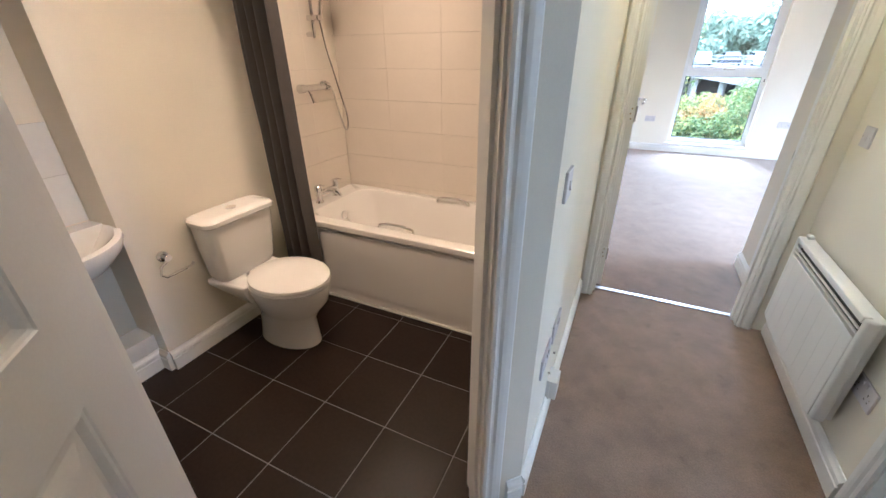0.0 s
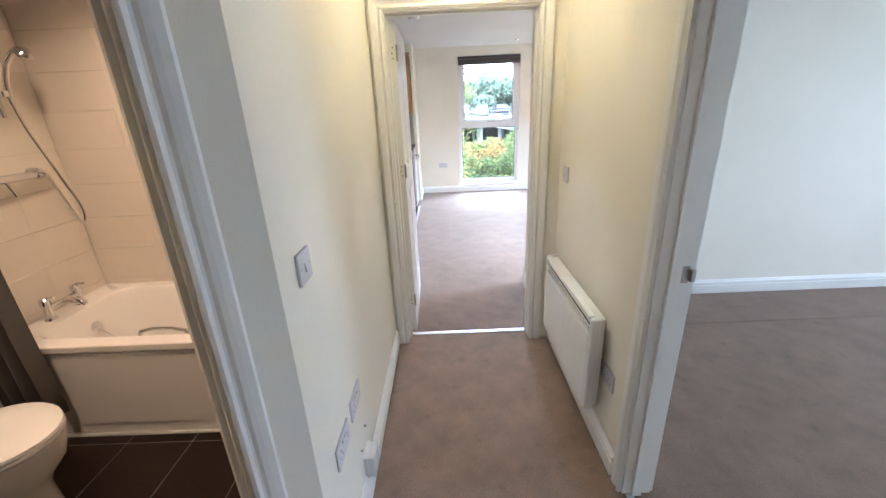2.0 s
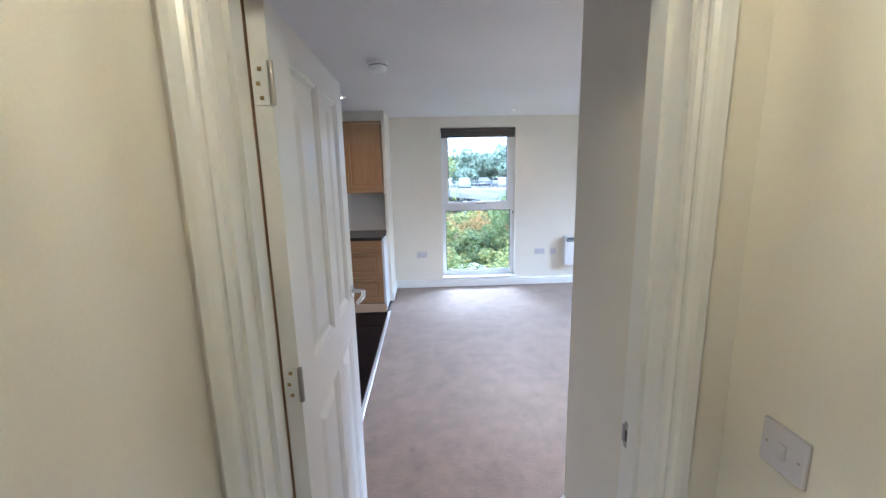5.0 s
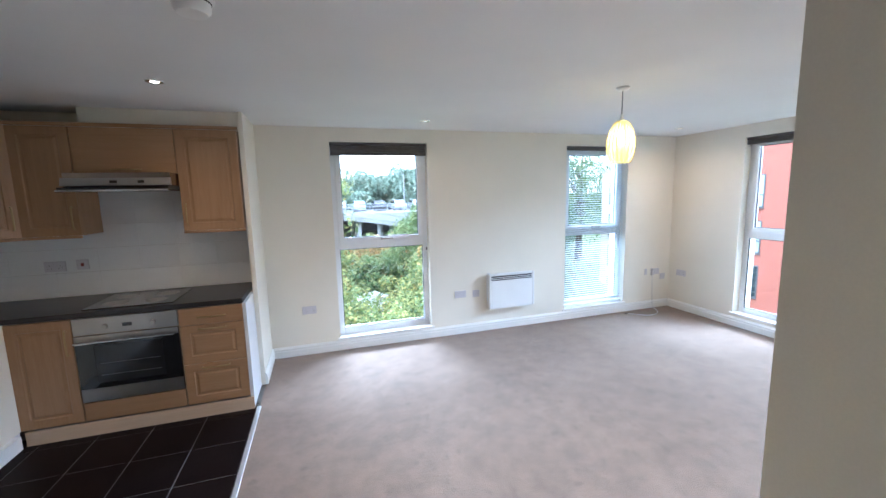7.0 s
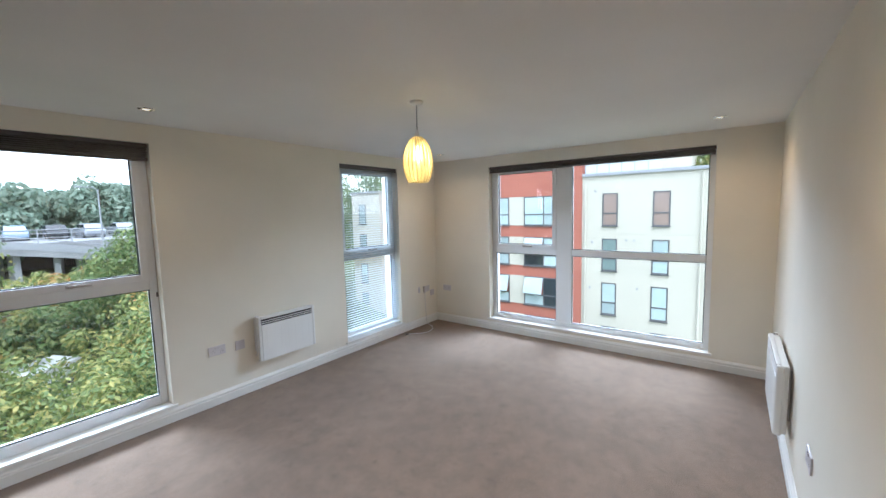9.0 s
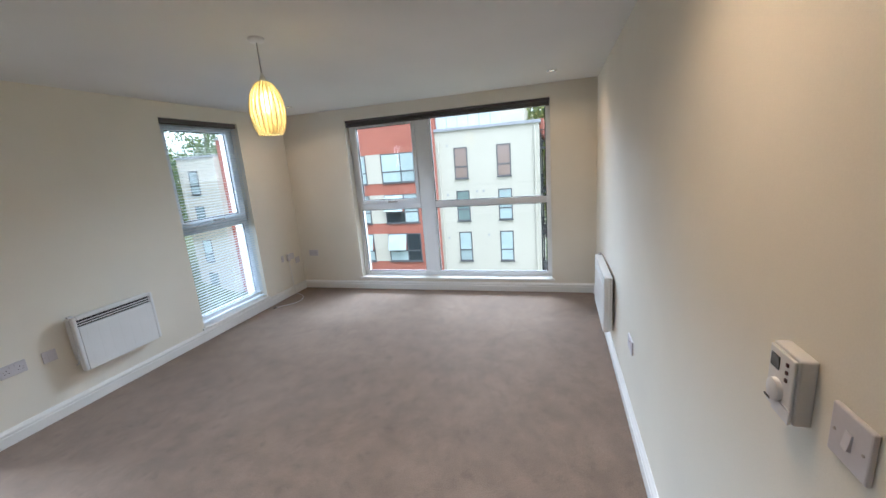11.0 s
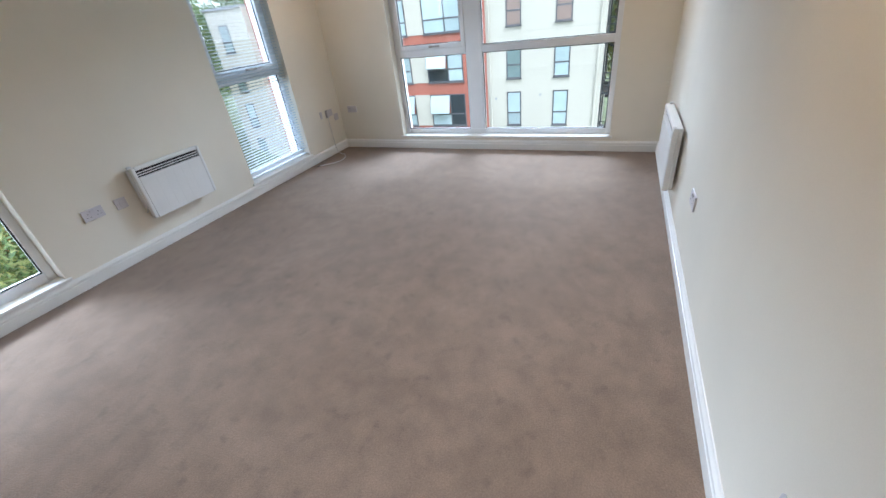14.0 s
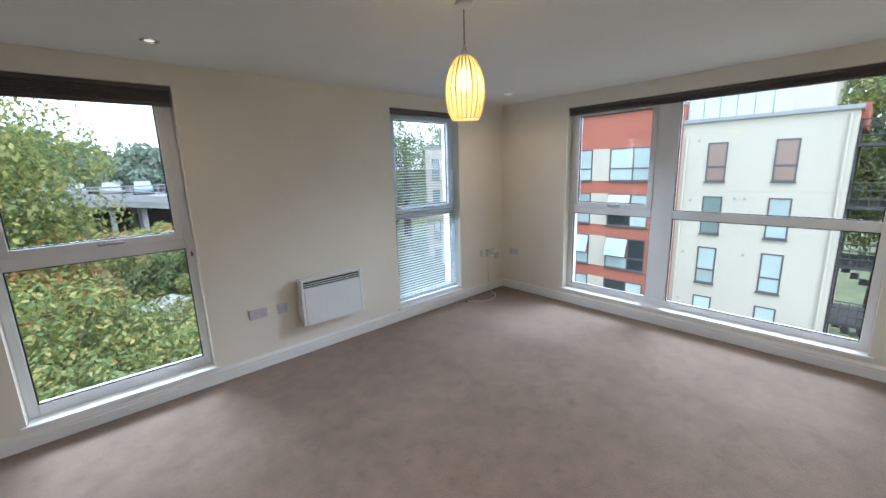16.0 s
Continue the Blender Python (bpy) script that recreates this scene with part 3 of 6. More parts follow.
wall_plate(on_left(-1.490, 1.16), 0.086, 0.086, "white plastic light switch on the hall wall", "switch", "light switch")
wall_plate(on_left(-1.430, 0.495), 0.146, 0.086, "white double socket low on the hall wall", "socket", "socket")
wall_plate(on_left(-1.235, 0.505), 0.146, 0.086, "white double socket above a cable box", "socket", "socket")
wall_plate(on_right(-0.240, 1.142), 0.086, 0.086, "white light switch beside the living room door", "switch", "light switch")
wall_plate(on_right(-1.010, 0.395), 0.146, 0.086, "white double socket beside the hall heater", "socket", "socket")
wall_plate(on_north(0.263, 0.495), 0.146, 0.086, "white double socket beside the tall window", "socket", "socket")
wall_plate(on_north(2.010, 0.495), 0.146, 0.086, "white double socket near the panel heater", "socket", "socket")
wall_plate(on_north(2.215, 0.487), 0.086, 0.086, "white fused spur half hidden by the heater's shadow", "spur", "fused spur")
wall_plate(on_north(5.150, 0.455), 0.086, 0.086, "white aerial plate in the room corner", "blank", "wall plate")
wall_plate(on_north(4.845, 0.540), 0.040, 0.086, "narrow white plate near the blind", "blank", "wall plate")
wall_plate(on_north(5.040, 0.535), 0.086, 0.086, "white phone socket with a plug in it", "blank", "phone socket")
wall_plate(pose(XE, 4.612, 0.525, 0, 0, 90), 0.146, 0.086, "white double socket in the room corner", "socket", "socket")
wall_plate(on_south(2.930, 0.485), 0.146, 0.086, "white double socket on the partition wall", "socket", "socket")
wall_plate(on_south(1.195, 0.463), 0.146, 0.086, "white double socket near the wall's end", "socket", "socket")
wall_plate(on_south(1.150, 1.208), 0.086, 0.086, "white plastic light switch beside the thermostat", "switch", "light switch")

box_ob = thing("cable_box", pose(-0.09, -1.185, 0.10), "small white plastic cable box on the skirting", "cable box")
part("cover", B(0.0, -0.045, 0.0, 0.045, 0.045, 0.10), PLAST, box_ob, bevel=0.004)
part("base", B(0.0, -0.048, -0.003, 0.016, 0.048, 0.103), PLAST, box_ob)
for y_, z_ in ((-1.155, 0.30), (-1.245, 0.262)):
    hk = thing("wall_clip", pose(-0.09, y_, z_), "tiny grey screw fixed in the hall wall", "screw")
    part("shank", B(0, -0.003, -0.002, 0.008, 0.003, 0.002), STEEL, hk)
    part("head", B(0.008, -0.005, -0.003, 0.010, 0.005, 0.003), STEEL, hk)

# thermostat
th = thing("thermostat", on_south(1.292, 1.220), "white wall thermostat with small display and buttons", "thermostat")
part("body", B(-0.044, 0.0, -0.064, 0.044, 0.028, 0.064), PLAST, th, bevel=0.004)
part("front_cover", B(-0.041, 0.028, -0.060, 0.041, 0.034, 0.060), PLAST, th, bevel=0.003)
part("display", B(0.004, 0.0341, 0.020, 0.032, 0.0355, 0.046), mat("grey_display", (0.08, 0.09, 0.09), 0.2), th, "dark grey display")
for k in range(3):
    part("button", B(-0.026, 0.0341, 0.041 - k * 0.015, -0.019, 0.0370, 0.048 - k * 0.015), mat("dark_red_button", (0.06, 0.018, 0.02), 0.4), th, "small dark button", bevel=0.001)
part("dial", rings(bmesh.new(), [[(0.004 + r * math.cos(a), y, -0.018 + r * math.sin(a)) for a in [2 * math.pi * i / 24 for i in range(24)]] for r, y in ((0.022, 0.0341), (0.021, 0.042), (0.018, 0.0435))]), PLAST, th, smooth=True)
part("flap", B(-0.046, 0.0341, -0.060, 0.010, 0.0375, -0.034), PLAST, th, bevel=0.001)
part("slot", B(0.024, 0.0341, -0.052, 0.044, 0.0352, -0.048), BLACK, th)


# ---- panel heaters ----
def heater(m, w, h, label):
    """Slim panel convector; local x along the wall, y out of it, z up from its foot."""
    ht = thing("panel_heater", m, label, "heater", "panel heaters")
    part("back_case", B(0.012, 0.022, 0.012, w - 0.012, 0.062, h - 0.006), HEAT, ht, bevel=0.006)
    part("front_panel", B(0.030, 0.060, 0, w - 0.030, 0.088, h - 0.088), HEAT, ht, bevel=0.004)
    part("top_rail", B(0.030, 0.060, h - 0.030, w - 0.030, 0.088, h), HEAT, ht, bevel=0.006)
    for x in (0.0, w - 0.030):
        part("end_cap", B(x, 0.045, 0.002, x + 0.030, 0.0875, h - 0.002), HEAT, ht, bevel=0.010, seg=3)
    # black sheet painted in as the shade behind the grille bars
    part("grille_shadow", B(0.02, 0.0615, h - 0.092, w - 0.02, 0.066, h - 0.026), BLACK, ht, "dark inside of the grille")
    for k in range(2):
        z = h - 0.0688 + k * 0.0195
        part("grille_bar", B(0.030, 0.081, z - 0.0036, w - 0.030, 0.087, z + 0.0036), HEAT, ht)
    for k in range(1, 8):
        part("press_line", B(w * k / 8 - 0.003, 0.0875, 0.04, w * k / 8 + 0.003, 0.0886, h - 0.11), HEAT, ht)
    for k in (0.18, 0.82):
        part("wall_bracket", B(w * k - 0.02, 0.0, 0.06, w * k + 0.02, 0.024, h - 0.06), STEEL, ht)
    part("side_cap", B(w - 0.014, 0.015, 0.10, w + 0.010, 0.060, h - 0.012), PLAST, ht, bevel=0.004)
    part("control_knob", B(w - 0.03, 0.030, h - 0.008, w + 0.004, 0.056, h + 0.010), PLAST, ht, "cream control cap", bevel=0.004)
    bm = bmesh.new()
    tube(bm, [(w - 0.006, 0.03, 0.10), (w + 0.003, 0.025, 0.06), (w + 0.004, 0.008, 0.052)], 0.006, 8)
    part("power_lead", bm, PLAST, ht, "white power lead", smooth=True)
    return ht


heater(pose(2.985, YN, 0.285, 0, 0, 180), 0.625, 0.44, "white panel heater under plain cream wall between the windows")
heater(pose(3.62, YS, 0.235), 0.78, 0.46, "white panel heater on the partition wall")
heater(pose(XC, -0.236, 0.19, 0, 0, 90) @ pose(-0.76, 0, 0), 0.76, 0.475, "white panel heater low on the hall wall")


# ---- lamps and ceiling fittings ----
SHADE = bpy.data.materials.new("yellow_glass_shade")
SHADE.use_nodes = True
_n, _l = SHADE.node_tree.nodes, SHADE.node_tree.links
_b = _n["Principled BSDF"]
_b.inputs["Base Color"].default_value = (0.88, 0.72, 0.34, 1)
_b.inputs["Roughness"].default_value = 0.35
_t = _n.new("ShaderNodeBsdfTranslucent")
_t.inputs[0].default_value = (0.95, 0.78, 0.36, 1)
_x = _n.new("ShaderNodeBsdfTransparent")
_x.inputs[0].default_value = (1.0, 0.92, 0.68, 1)
_m1 = _n.new("ShaderNodeMixShader")
_m1.inputs[0].default_value = 0.55
_m2 = _n.new("ShaderNodeMixShader")
_m2.inputs[0].default_value = 0.30
_l.new(_b.outputs[0], _m1.inputs[1])
_l.new(_t.outputs[0], _m1.inputs[2])
_l.new(_m1.outputs[0], _m2.inputs[1])
_l.new(_x.outputs[0], _m2.inputs[2])
_l.new(_m2.outputs[0], _n["Material Output"].inputs[0])
BULB = glow_mat("lit_bulb", (1.0, 0.86, 0.55), 14)


FLEX = mat("grey_flex", (0.30, 0.30, 0.30), 0.5)


def pendant(m, drop, label):
    """Ceiling pendant with a ribbed egg-shaped shade; origin on the ceiling."""
    p = thing("pendant_lamp", m, label, "pendant lamp", "pendant lamps")
    part("ceiling_rose", lathe(bmesh.new(), [(0.045, 0), (0.045, -0.012), (0.036, -0.022), (0.010, -0.026)], 28), PLAST, p, "white ceiling rose", smooth=True)
    part("flex", tube(bmesh.new(), [(0, 0, -0.02), (0, 0, -drop + 0.03)], 0.004, 8), FLEX, p)
    part("lamp_holder", lathe(bmesh.new(), [(0.006, -drop + 0.05), (0.016, -drop + 0.02), (0.024, -drop - 0.008), (0.018, -drop - 0.06)], 20), PLAST, p, "grey lamp holder", smooth=True)
    ribs, n = 22, 132
    prof = [(0.030, 0.0), (0.052, -0.018), (0.076, -0.062), (0.091, -0.115), (0.096, -0.165), (0.092, -0.215), (0.082, -0.262), (0.064, -0.298)]
    bm = bmesh.new()
    grid = []
    for r, z in prof:
        grid.append([bm.verts.new(((r * (1 + 0.030 * abs(math.cos(ribs * math.pi * i / n)))) * math.cos(2 * math.pi * i / n),
                                   (r * (1 + 0.030 * abs(math.cos(ribs * math.pi * i / n)))) * math.sin(2 * math.pi * i / n), -drop + z)) for i in range(n)])
    for a, b in zip(grid, grid[1:]):
        for i in range(n):
            bm.faces.new((a[i], a[(i + 1) % n], b[(i + 1) % n], b[i]))
    sh = part("shade", bm, SHADE, p, "ribbed yellow egg-shaped shade", smooth=True)
    rb = bmesh.new()
    for k in range(ribs):
        a = 2 * math.pi * k / ribs
        tube(rb, [((r * 1.03) * math.cos(a), (r * 1.03) * math.sin(a), -drop + z) for r, z in prof], [0.003, 0.0035, 0.004, 0.004, 0.004, 0.004, 0.0035, 0.003], 6)
    part("ribs", rb, mat("yellow_rib", (0.84, 0.70, 0.36), 0.4), sh, smooth=True)
    part("bulb", lathe(bmesh.new(), [(0.010, -drop - 0.055), (0.024, -drop - 0.075), (0.030, -drop - 0.11), (0.026, -drop - 0.15), (0.008, -drop - 0.17)], 18), BULB, p, "glowing warm bulb", smooth=True)
    return p


pendant(pose(2.56, 2.84, H), 0.235, "lit pendant lamp with a ribbed yellow shade")
pendant(pose(0.43, -0.55, H), 0.135, "pendant lamp hanging from the hall ceiling")

GLOWSPOT = glow_mat("lit_halogen", (1.0, 0.85, 0.6), 18)
GLOWDIM = glow_mat("dim_halogen", (1.0, 0.86, 0.66), 1.2)


def downlight(x, y):
    d = thing("downlight", pose(x, y, H), "recessed chrome downlight lit warm in the ceiling", "downlight", "ceiling downlights")
    part("bezel", lathe(bmesh.new(), [(0.027, -0.001), (0.036, -0.007), (0.048, -0.005), (0.050, -0.0005)], 24), CHROME, d, "chrome bezel", smooth=True)
    part("lamp", lathe(bmesh.new(), [(0.024, -0.0035), (0.012, -0.005)], 20), GLOWSPOT if x < 0 else GLOWDIM, d, "glowing lamp", smooth=True)
    return d


for dx, dy in DOWNLIGHTS:
    downlight(dx, dy)
sd = thing("smoke_detector", pose(0.035, 2.17, H), "round white plastic smoke detector on the ceiling", "smoke detector")
part("base", lathe(bmesh.new(), [(0.076, 0), (0.076, -0.014), (0.066, -0.018)], 28), HEAT, sd, smooth=True)
part("cover", lathe(bmesh.new(), [(0.064, -0.018), (0.062, -0.050), (0.050, -0.064), (0.014, -0.068)], 28), HEAT, sd, smooth=True)
part("vent_slots", lathe(bmesh.new(), [(0.0655, -0.023), (0.0650, -0.028)], 28), BLACK, sd)


SLATT = bpy.data.materials.new("backlit_blind_slat")
SLATT.use_nodes = True
_n, _l = SLATT.node_tree.nodes, SLATT.node_tree.links
_n["Principled BSDF"].inputs["Base Color"].default_value = (0.60, 0.66, 0.71, 1)
_n["Principled BSDF"].inputs["Roughness"].default_value = 0.4
_t = _n.new("ShaderNodeBsdfTranslucent")
_t.inputs[0].default_value = (0.58, 0.66, 0.72, 1)
_m1 = _n.new("ShaderNodeMixShader")
_m1.inputs[0].default_value = 0.35
_l.new(_n["Principled BSDF"].outputs[0], _m1.inputs[1])
_l.new(_t.outputs[0], _m1.inputs[2])
_l.new(_m1.outputs[0], _n["Material Output"].inputs[0])


# ---- blinds ----
def raised_blind(m, w, h, label, slats=6):
    b = thing("venetian_blind", m, label, "blind")
    part("headrail", B(0.006, 0.012, -0.034, w - 0.006, 0.062, -0.002), BLIND, b, bevel=0.003)
    step = (h - 0.055) / slats
    for k in range(slats):
        z = -0.036 - (k + 1) * step
        part("slat", B(0.010 + 0.002 * (k % 3), 0.008 + 0.007 * (k % 2), z, w - 0.010 - 0.002 * ((k + 1) % 3), 0.062 - 0.002 * (k % 2), z + step * 0.62), BLIND, b)
    part("bottom_rail", B(0.010, 0.012, -h, w - 0.010, 0.060, -h + 0.017), BLIND, b, bevel=0.003)
    return b


raised_blind(M1 @ pose(0, 0.004, wh), w1, 0.135, "dark grey venetian blind drawn up in the window head")
raised_blind(M3 @ pose(0, 0.004, W3[3] - W3[2]), w3, 0.085, "dark grey venetian blind drawn up in the wide window", 4)
lb = thing("venetian_blind", M2 @ pose(0, 0.004, wh), "pale grey venetian blind let down with open slats", "blind")
part("headrail", B(0.006, 0.012, -0.05, w2 - 0.006, 0.062, -0.002), BLIND, lb, "dark headrail", bevel=0.003)
slat_bm = bmesh.new()
loops = []
for x in (0.012, w2 - 0.012):
    loops.append([(x, 0.028 + dy, dz - 0.10 * (0.013 - dy)) for dy, dz in ((-0.004, 0.0), (0.005, 0.0022), (0.013, 0.0028), (0.021, 0.0022), (0.030, -0.0002), (0.021, 0.0014), (0.013, 0.0020), (0.005, 0.0014))])
slat0 = part("slat", rings(slat_bm, loops), SLATT, lb)
PITCH = 0.0295
count = int((wh - 0.05 - 0.07) / PITCH)
slat0.location = (0, 0, -0.07)
for k in range(1, count):
    o = slat0.copy()
    scene.collection.objects.link(o)
    o.parent = lb
    o.location = (0, 0, -0.07 - k * PITCH)
part("bottom_rail", B(0.012, 0.026, -wh + 0.03, w2 - 0.012, 0.056, -wh + 0.045), SLAT, lb, bevel=0.003)
for x in (0.16, w2 - 0.16):
    part("ladder_cord", tube(bmesh.new(), [(x, 0.041, -0.05), (x, 0.041, -wh + 0.04)], 0.0012, 6), SLAT, lb)
part("pull_cord", tube(bmesh.new(), [(w2 - 0.05, 0.014, -0.05), (w2 - 0.05, 0.012, -1.15)], 0.0016, 6), PLAST, lb)
cc = thing("blind_cord", M1 @ pose(w1 - 0.035, 0.02, wh - 0.13), "thin grey cord hanging beside the window", "cord")
part("cord", tube(bmesh.new(), [(0, 0, 0), (0.004, 0.002, -0.5), (0.002, 0, -1.05)], 0.0016, 6), SLAT, cc)
part("tassel", lathe(bmesh.new(), [(0.003, 0), (0.007, -0.012), (0.008, -0.035), (0.004, -0.04)], 12, at=(0.002, 0, -1.05)), BLIND, cc, smooth=True)

# loose white cable and plug in the corner
wc = thing("loose_cable", pose(5.0, 4.80, 0.55), "loose white cable hanging from a wall plug to the carpet", "cable")
part("plug", B(-0.075, -0.025, -0.06, -0.045, 0.010, 0.035), PLATE, wc, "small grey plug", bevel=0.004)
pts = [(-0.06, -0.01, -0.06), (-0.055, -0.01, -0.20), (-0.05, -0.016, -0.40), (-0.05, -0.03, -0.52), (-0.055, -0.08, -0.545), (-0.10, -0.17, -0.546), (-0.20, -0.25, -0.546), (-0.33, -0.275, -0.546), (-0.42, -0.24, -0.546), (-0.50, -0.16, -0.546), (-0.57, -0.10, -0.546)]
sm = []
for i in range(len(pts) - 1):
    p0, p1, p2, p3 = (Vector(pts[max(0, min(len(pts) - 1, i + d))]) for d in (-1, 0, 1, 2))
    for u in (0, 0.25, 0.5, 0.75):
        sm.append(0.5 * ((2 * p1) + (p2 - p0) * u + (2 * p0 - 5 * p1 + 4 * p2 - p3) * u * u + (3 * p1 - p0 - 3 * p2 + p3) * u ** 3))
part("cable", tube(bmesh.new(), sm, 0.0035, 8), PLAST, wc, "white flex", smooth=True)
part("jack", B(-0.60, -0.108, -0.5495, -0.565, -0.092, -0.538), BLACK, wc, "black jack end", bevel=0.002)


# ---- kitchen ----
YF, YB, YU = 3.845, 4.49, 4.18     # base fronts, back wall, upper fronts
ZC = 0.882                           # under the worktop


def bow_handle(parent, a, b, out, r=0.006):
    """Slim bowed bar between two points, standing out along the vector."""
    a, b, out = Vector(a), Vector(b), Vector(out)
    pts = [a, a + out * 0.7, a + (b - a) * 0.12 + out * 0.95, a + (b - a) * 0.5 + out * 1.1, a + (b - a) * 0.88 + out * 0.95, b + out * 0.7, b]
    part("handle", tube(bmesh.new(), pts, r, 8), BRASS, parent, "slim brass bow handle", smooth=True)


def shaker_front(name, x0, z0, x1, z1, parent, wood, rail=0.062):
    """Framed front in the local xz plane facing -y, back at y = 0."""
    bm = bmesh.new()
    T = 0.020

    def ring(i, y):
        return [(x0 + i, y, z0 + i), (x1 - i, y, z0 + i), (x1 - i, y, z1 - i), (x0 + i, y, z1 - i)]
    loops = [ring(0, 0), ring(0, -T + 0.003), ring(0.003, -T), ring(rail, -T), ring(rail + 0.006, -T + 0.008), ring(rail + 0.016, -T + 0.008), ring(rail + 0.030, -T + 0.002)]
    return part(name, rings(bm, loops), wood, parent)


def plain_front(name, x0, z0, x1, z1, parent, wood):
    return part(name, B(x0, -0.020, z0, x1, 0, z1), wood, parent, bevel=0.003)


G = 0.0015
# drawer unit
du = thing("drawer_unit", pose(-0.652, YF, 0), "oak veneer drawer unit with brass bow handles", "kitchen unit")
W = 0.447
part("carcass", B(0.0, 0.002, 0.10, W, 0.58, ZC), PLINTH, du)
d1 = plain_front("drawer", G, 0.745, W - G, ZC - 0.004, du, WOODX)
bow_handle(d1, (0.13, -0.02, 0.806), (0.32, -0.02, 0.806), (0, -0.022, 0))
for z0, z1 in ((0.430, 0.741), (0.100, 0.426)):
    d = shaker_front("drawer", G, z0, W - G, z1, du, WOODX)
    bow_handle(d, (0.13, -0.02, z1 - 0.030), (0.32, -0.02, z1 - 0.030), (0, -0.022, 0))
# oven unit
ov = thing("built_in_oven", pose(-1.315, YF, 0), "built-in steel oven with a dark glass door", "oven")
W = 0.66
part("carcass", B(0.0, 0.002, 0.10, W, 0.58, ZC), PLINTH, ov)
part("control_panel", B(0.004, -0.022, 0.755, W - 0.004, 0, ZC - 0.004), STEEL, ov, "brushed steel control panel", bevel=0.002)
dg = part("oven_door", B(0.004, -0.024, 0.245, W - 0.004, 0, 0.748), DGLASS, ov, "black glass oven door", bevel=0.002)
part("steel_band", B(0.005, -0.0255, 0.246, W - 0.005, -0.0242, 0.345), STEEL, dg, "brushed steel lower band")
part("steel_band", B(0.005, -0.0255, 0.700, W - 0.005, -0.0242, 0.747), STEEL, dg, "brushed steel top band")
part("inner_window", B(0.115, -0.0254, 0.385, W - 0.115, -0.0243, 0.672), mat("oven_window", (0.02, 0.02, 0.021), 0.05, 0.05), dg, "dark oven window")
hb = tube(bmesh.new(), [(0.02, -0.066, 0.705), (W - 0.02, -0.066, 0.705)], 0.010, 12)
part("door_handle", hb, CHROME, dg, "polished bar handle", smooth=True)
for x in (0.05, W - 0.05):
    part("handle_post", tube(bmesh.new(), [(x, -0.024, 0.705), (x, -0.064, 0.705)], 0.007, 10), CHROME, dg, smooth=True)
for x in (0.20, W - 0.16):
    bm = rings(bmesh.new(), [[(x + r * math.cos(a), y, 0.808 + r * math.sin(a)) for a in [2 * math.pi * i / 20 for i in range(20)]] for r, y in ((0.019, -0.022), (0.017, -0.042), (0.015, -0.044))])
    part("control_knob", bm, STEEL, ov, "steel control knob", smooth=True)
part("clock_display", B(0.305, -0.0234, 0.796, 0.365, -0.0221, 0.822), BLACK, ov, "black clock display")
for z in (0.44, 0.53):
    part("oven_shelf", B(0.14, -0.0262, z, W - 0.14, -0.0255, z + 0.003), STEEL, dg, "faint wire shelf line")
plain_front("filler_panel", 0.004, 0.100, W - 0.004, 0.238, ov, WOODX)
# cupboard beside the oven
cu = thing("base_cupboard", pose(-1.695, YF, 0), "oak veneer base cupboard with a framed door", "kitchen unit")
W = 0.378
part("carcass", B(0.0, 0.002, 0.10, W, 0.58, ZC), PLINTH, cu)
d = shaker_front("door", G, 0.100, W - G, ZC - 0.004, cu, WOOD)
bow_handle(d, (W - 0.035, -0.02, 0.62), (W - 0.035, -0.02, 0.80), (0, -0.022, 0))
# side run
sr = thing("side_unit", pose(-2.295, 0.9, 0), "cream panelled side unit under the worktop", "kitchen unit")
part("carcass", B(0.0, 0.0, 0.0, 0.585, 2.94, ZC), PLAST, sr)
part("front_panel", B(0.585, 0.002, 0.10, 0.603, 2.935, ZC), CREAM, sr, "cream painted front panel")
bow_handle(sr, (0.603, 2.43, 0.58), (0.603, 2.43, 0.76), (0.022, 0, 0))
part("kick_board", B(0.585, 0.002, 0.0, 0.640, 2.86, 0.098), GLOSS, sr, "white kick board")
ep = thing("end_panel", pose(-0.203, YF - 0.02, 0), "plain white end panel beside the drawers", "end panel")
part("panel", B(0.0, 0.0, 0.0, 0.022, 0.385, ZC), PLAST, ep)
part("edging", B(0.0221, -0.001, 0.0, 0.026, 0.384, ZC), PLAST, ep)
pl = thing("plinth", pose(-1.69, YF - 0.055, 0), "pale oak plinth along the kitchen floor", "plinth")
part("board", B(0.04, 0.0, 0.0, 1.515, 0.018, 0.098), PLINTH, pl)
part("seal_strip", B(0.04, -0.003, 0.0, 1.515, -0.0005, 0.010), PLINTH, pl)
# worktop
wt = thing("worktop", pose(-2.30, YB, ZC), "dark speckled laminate worktop", "worktop")
part("top", prism(bmesh.new(), [(0.0, -3.59), (0.605, -3.59), (0.605, YF - 0.022 - YB), (2.098, YF - 0.022 - YB), (2.098, -0.001), (0.0, -0.001)], 0.001, 0.040), WORKT, wt, bevel=0.006)
part("end_strip", B(2.0985, YF - 0.018 - YB, 0.004, 2.101, -0.002, 0.037), BLACK, wt)
hob = thing("ceramic_hob", pose(-1.275, YF + 0.045, ZC + 0.0405), "flat black ceramic hob set in the worktop", "hob")
part("glass", B(0, 0, 0, 0.58, 0.50, 0.006), DGLASS, hob, bevel=0.002)
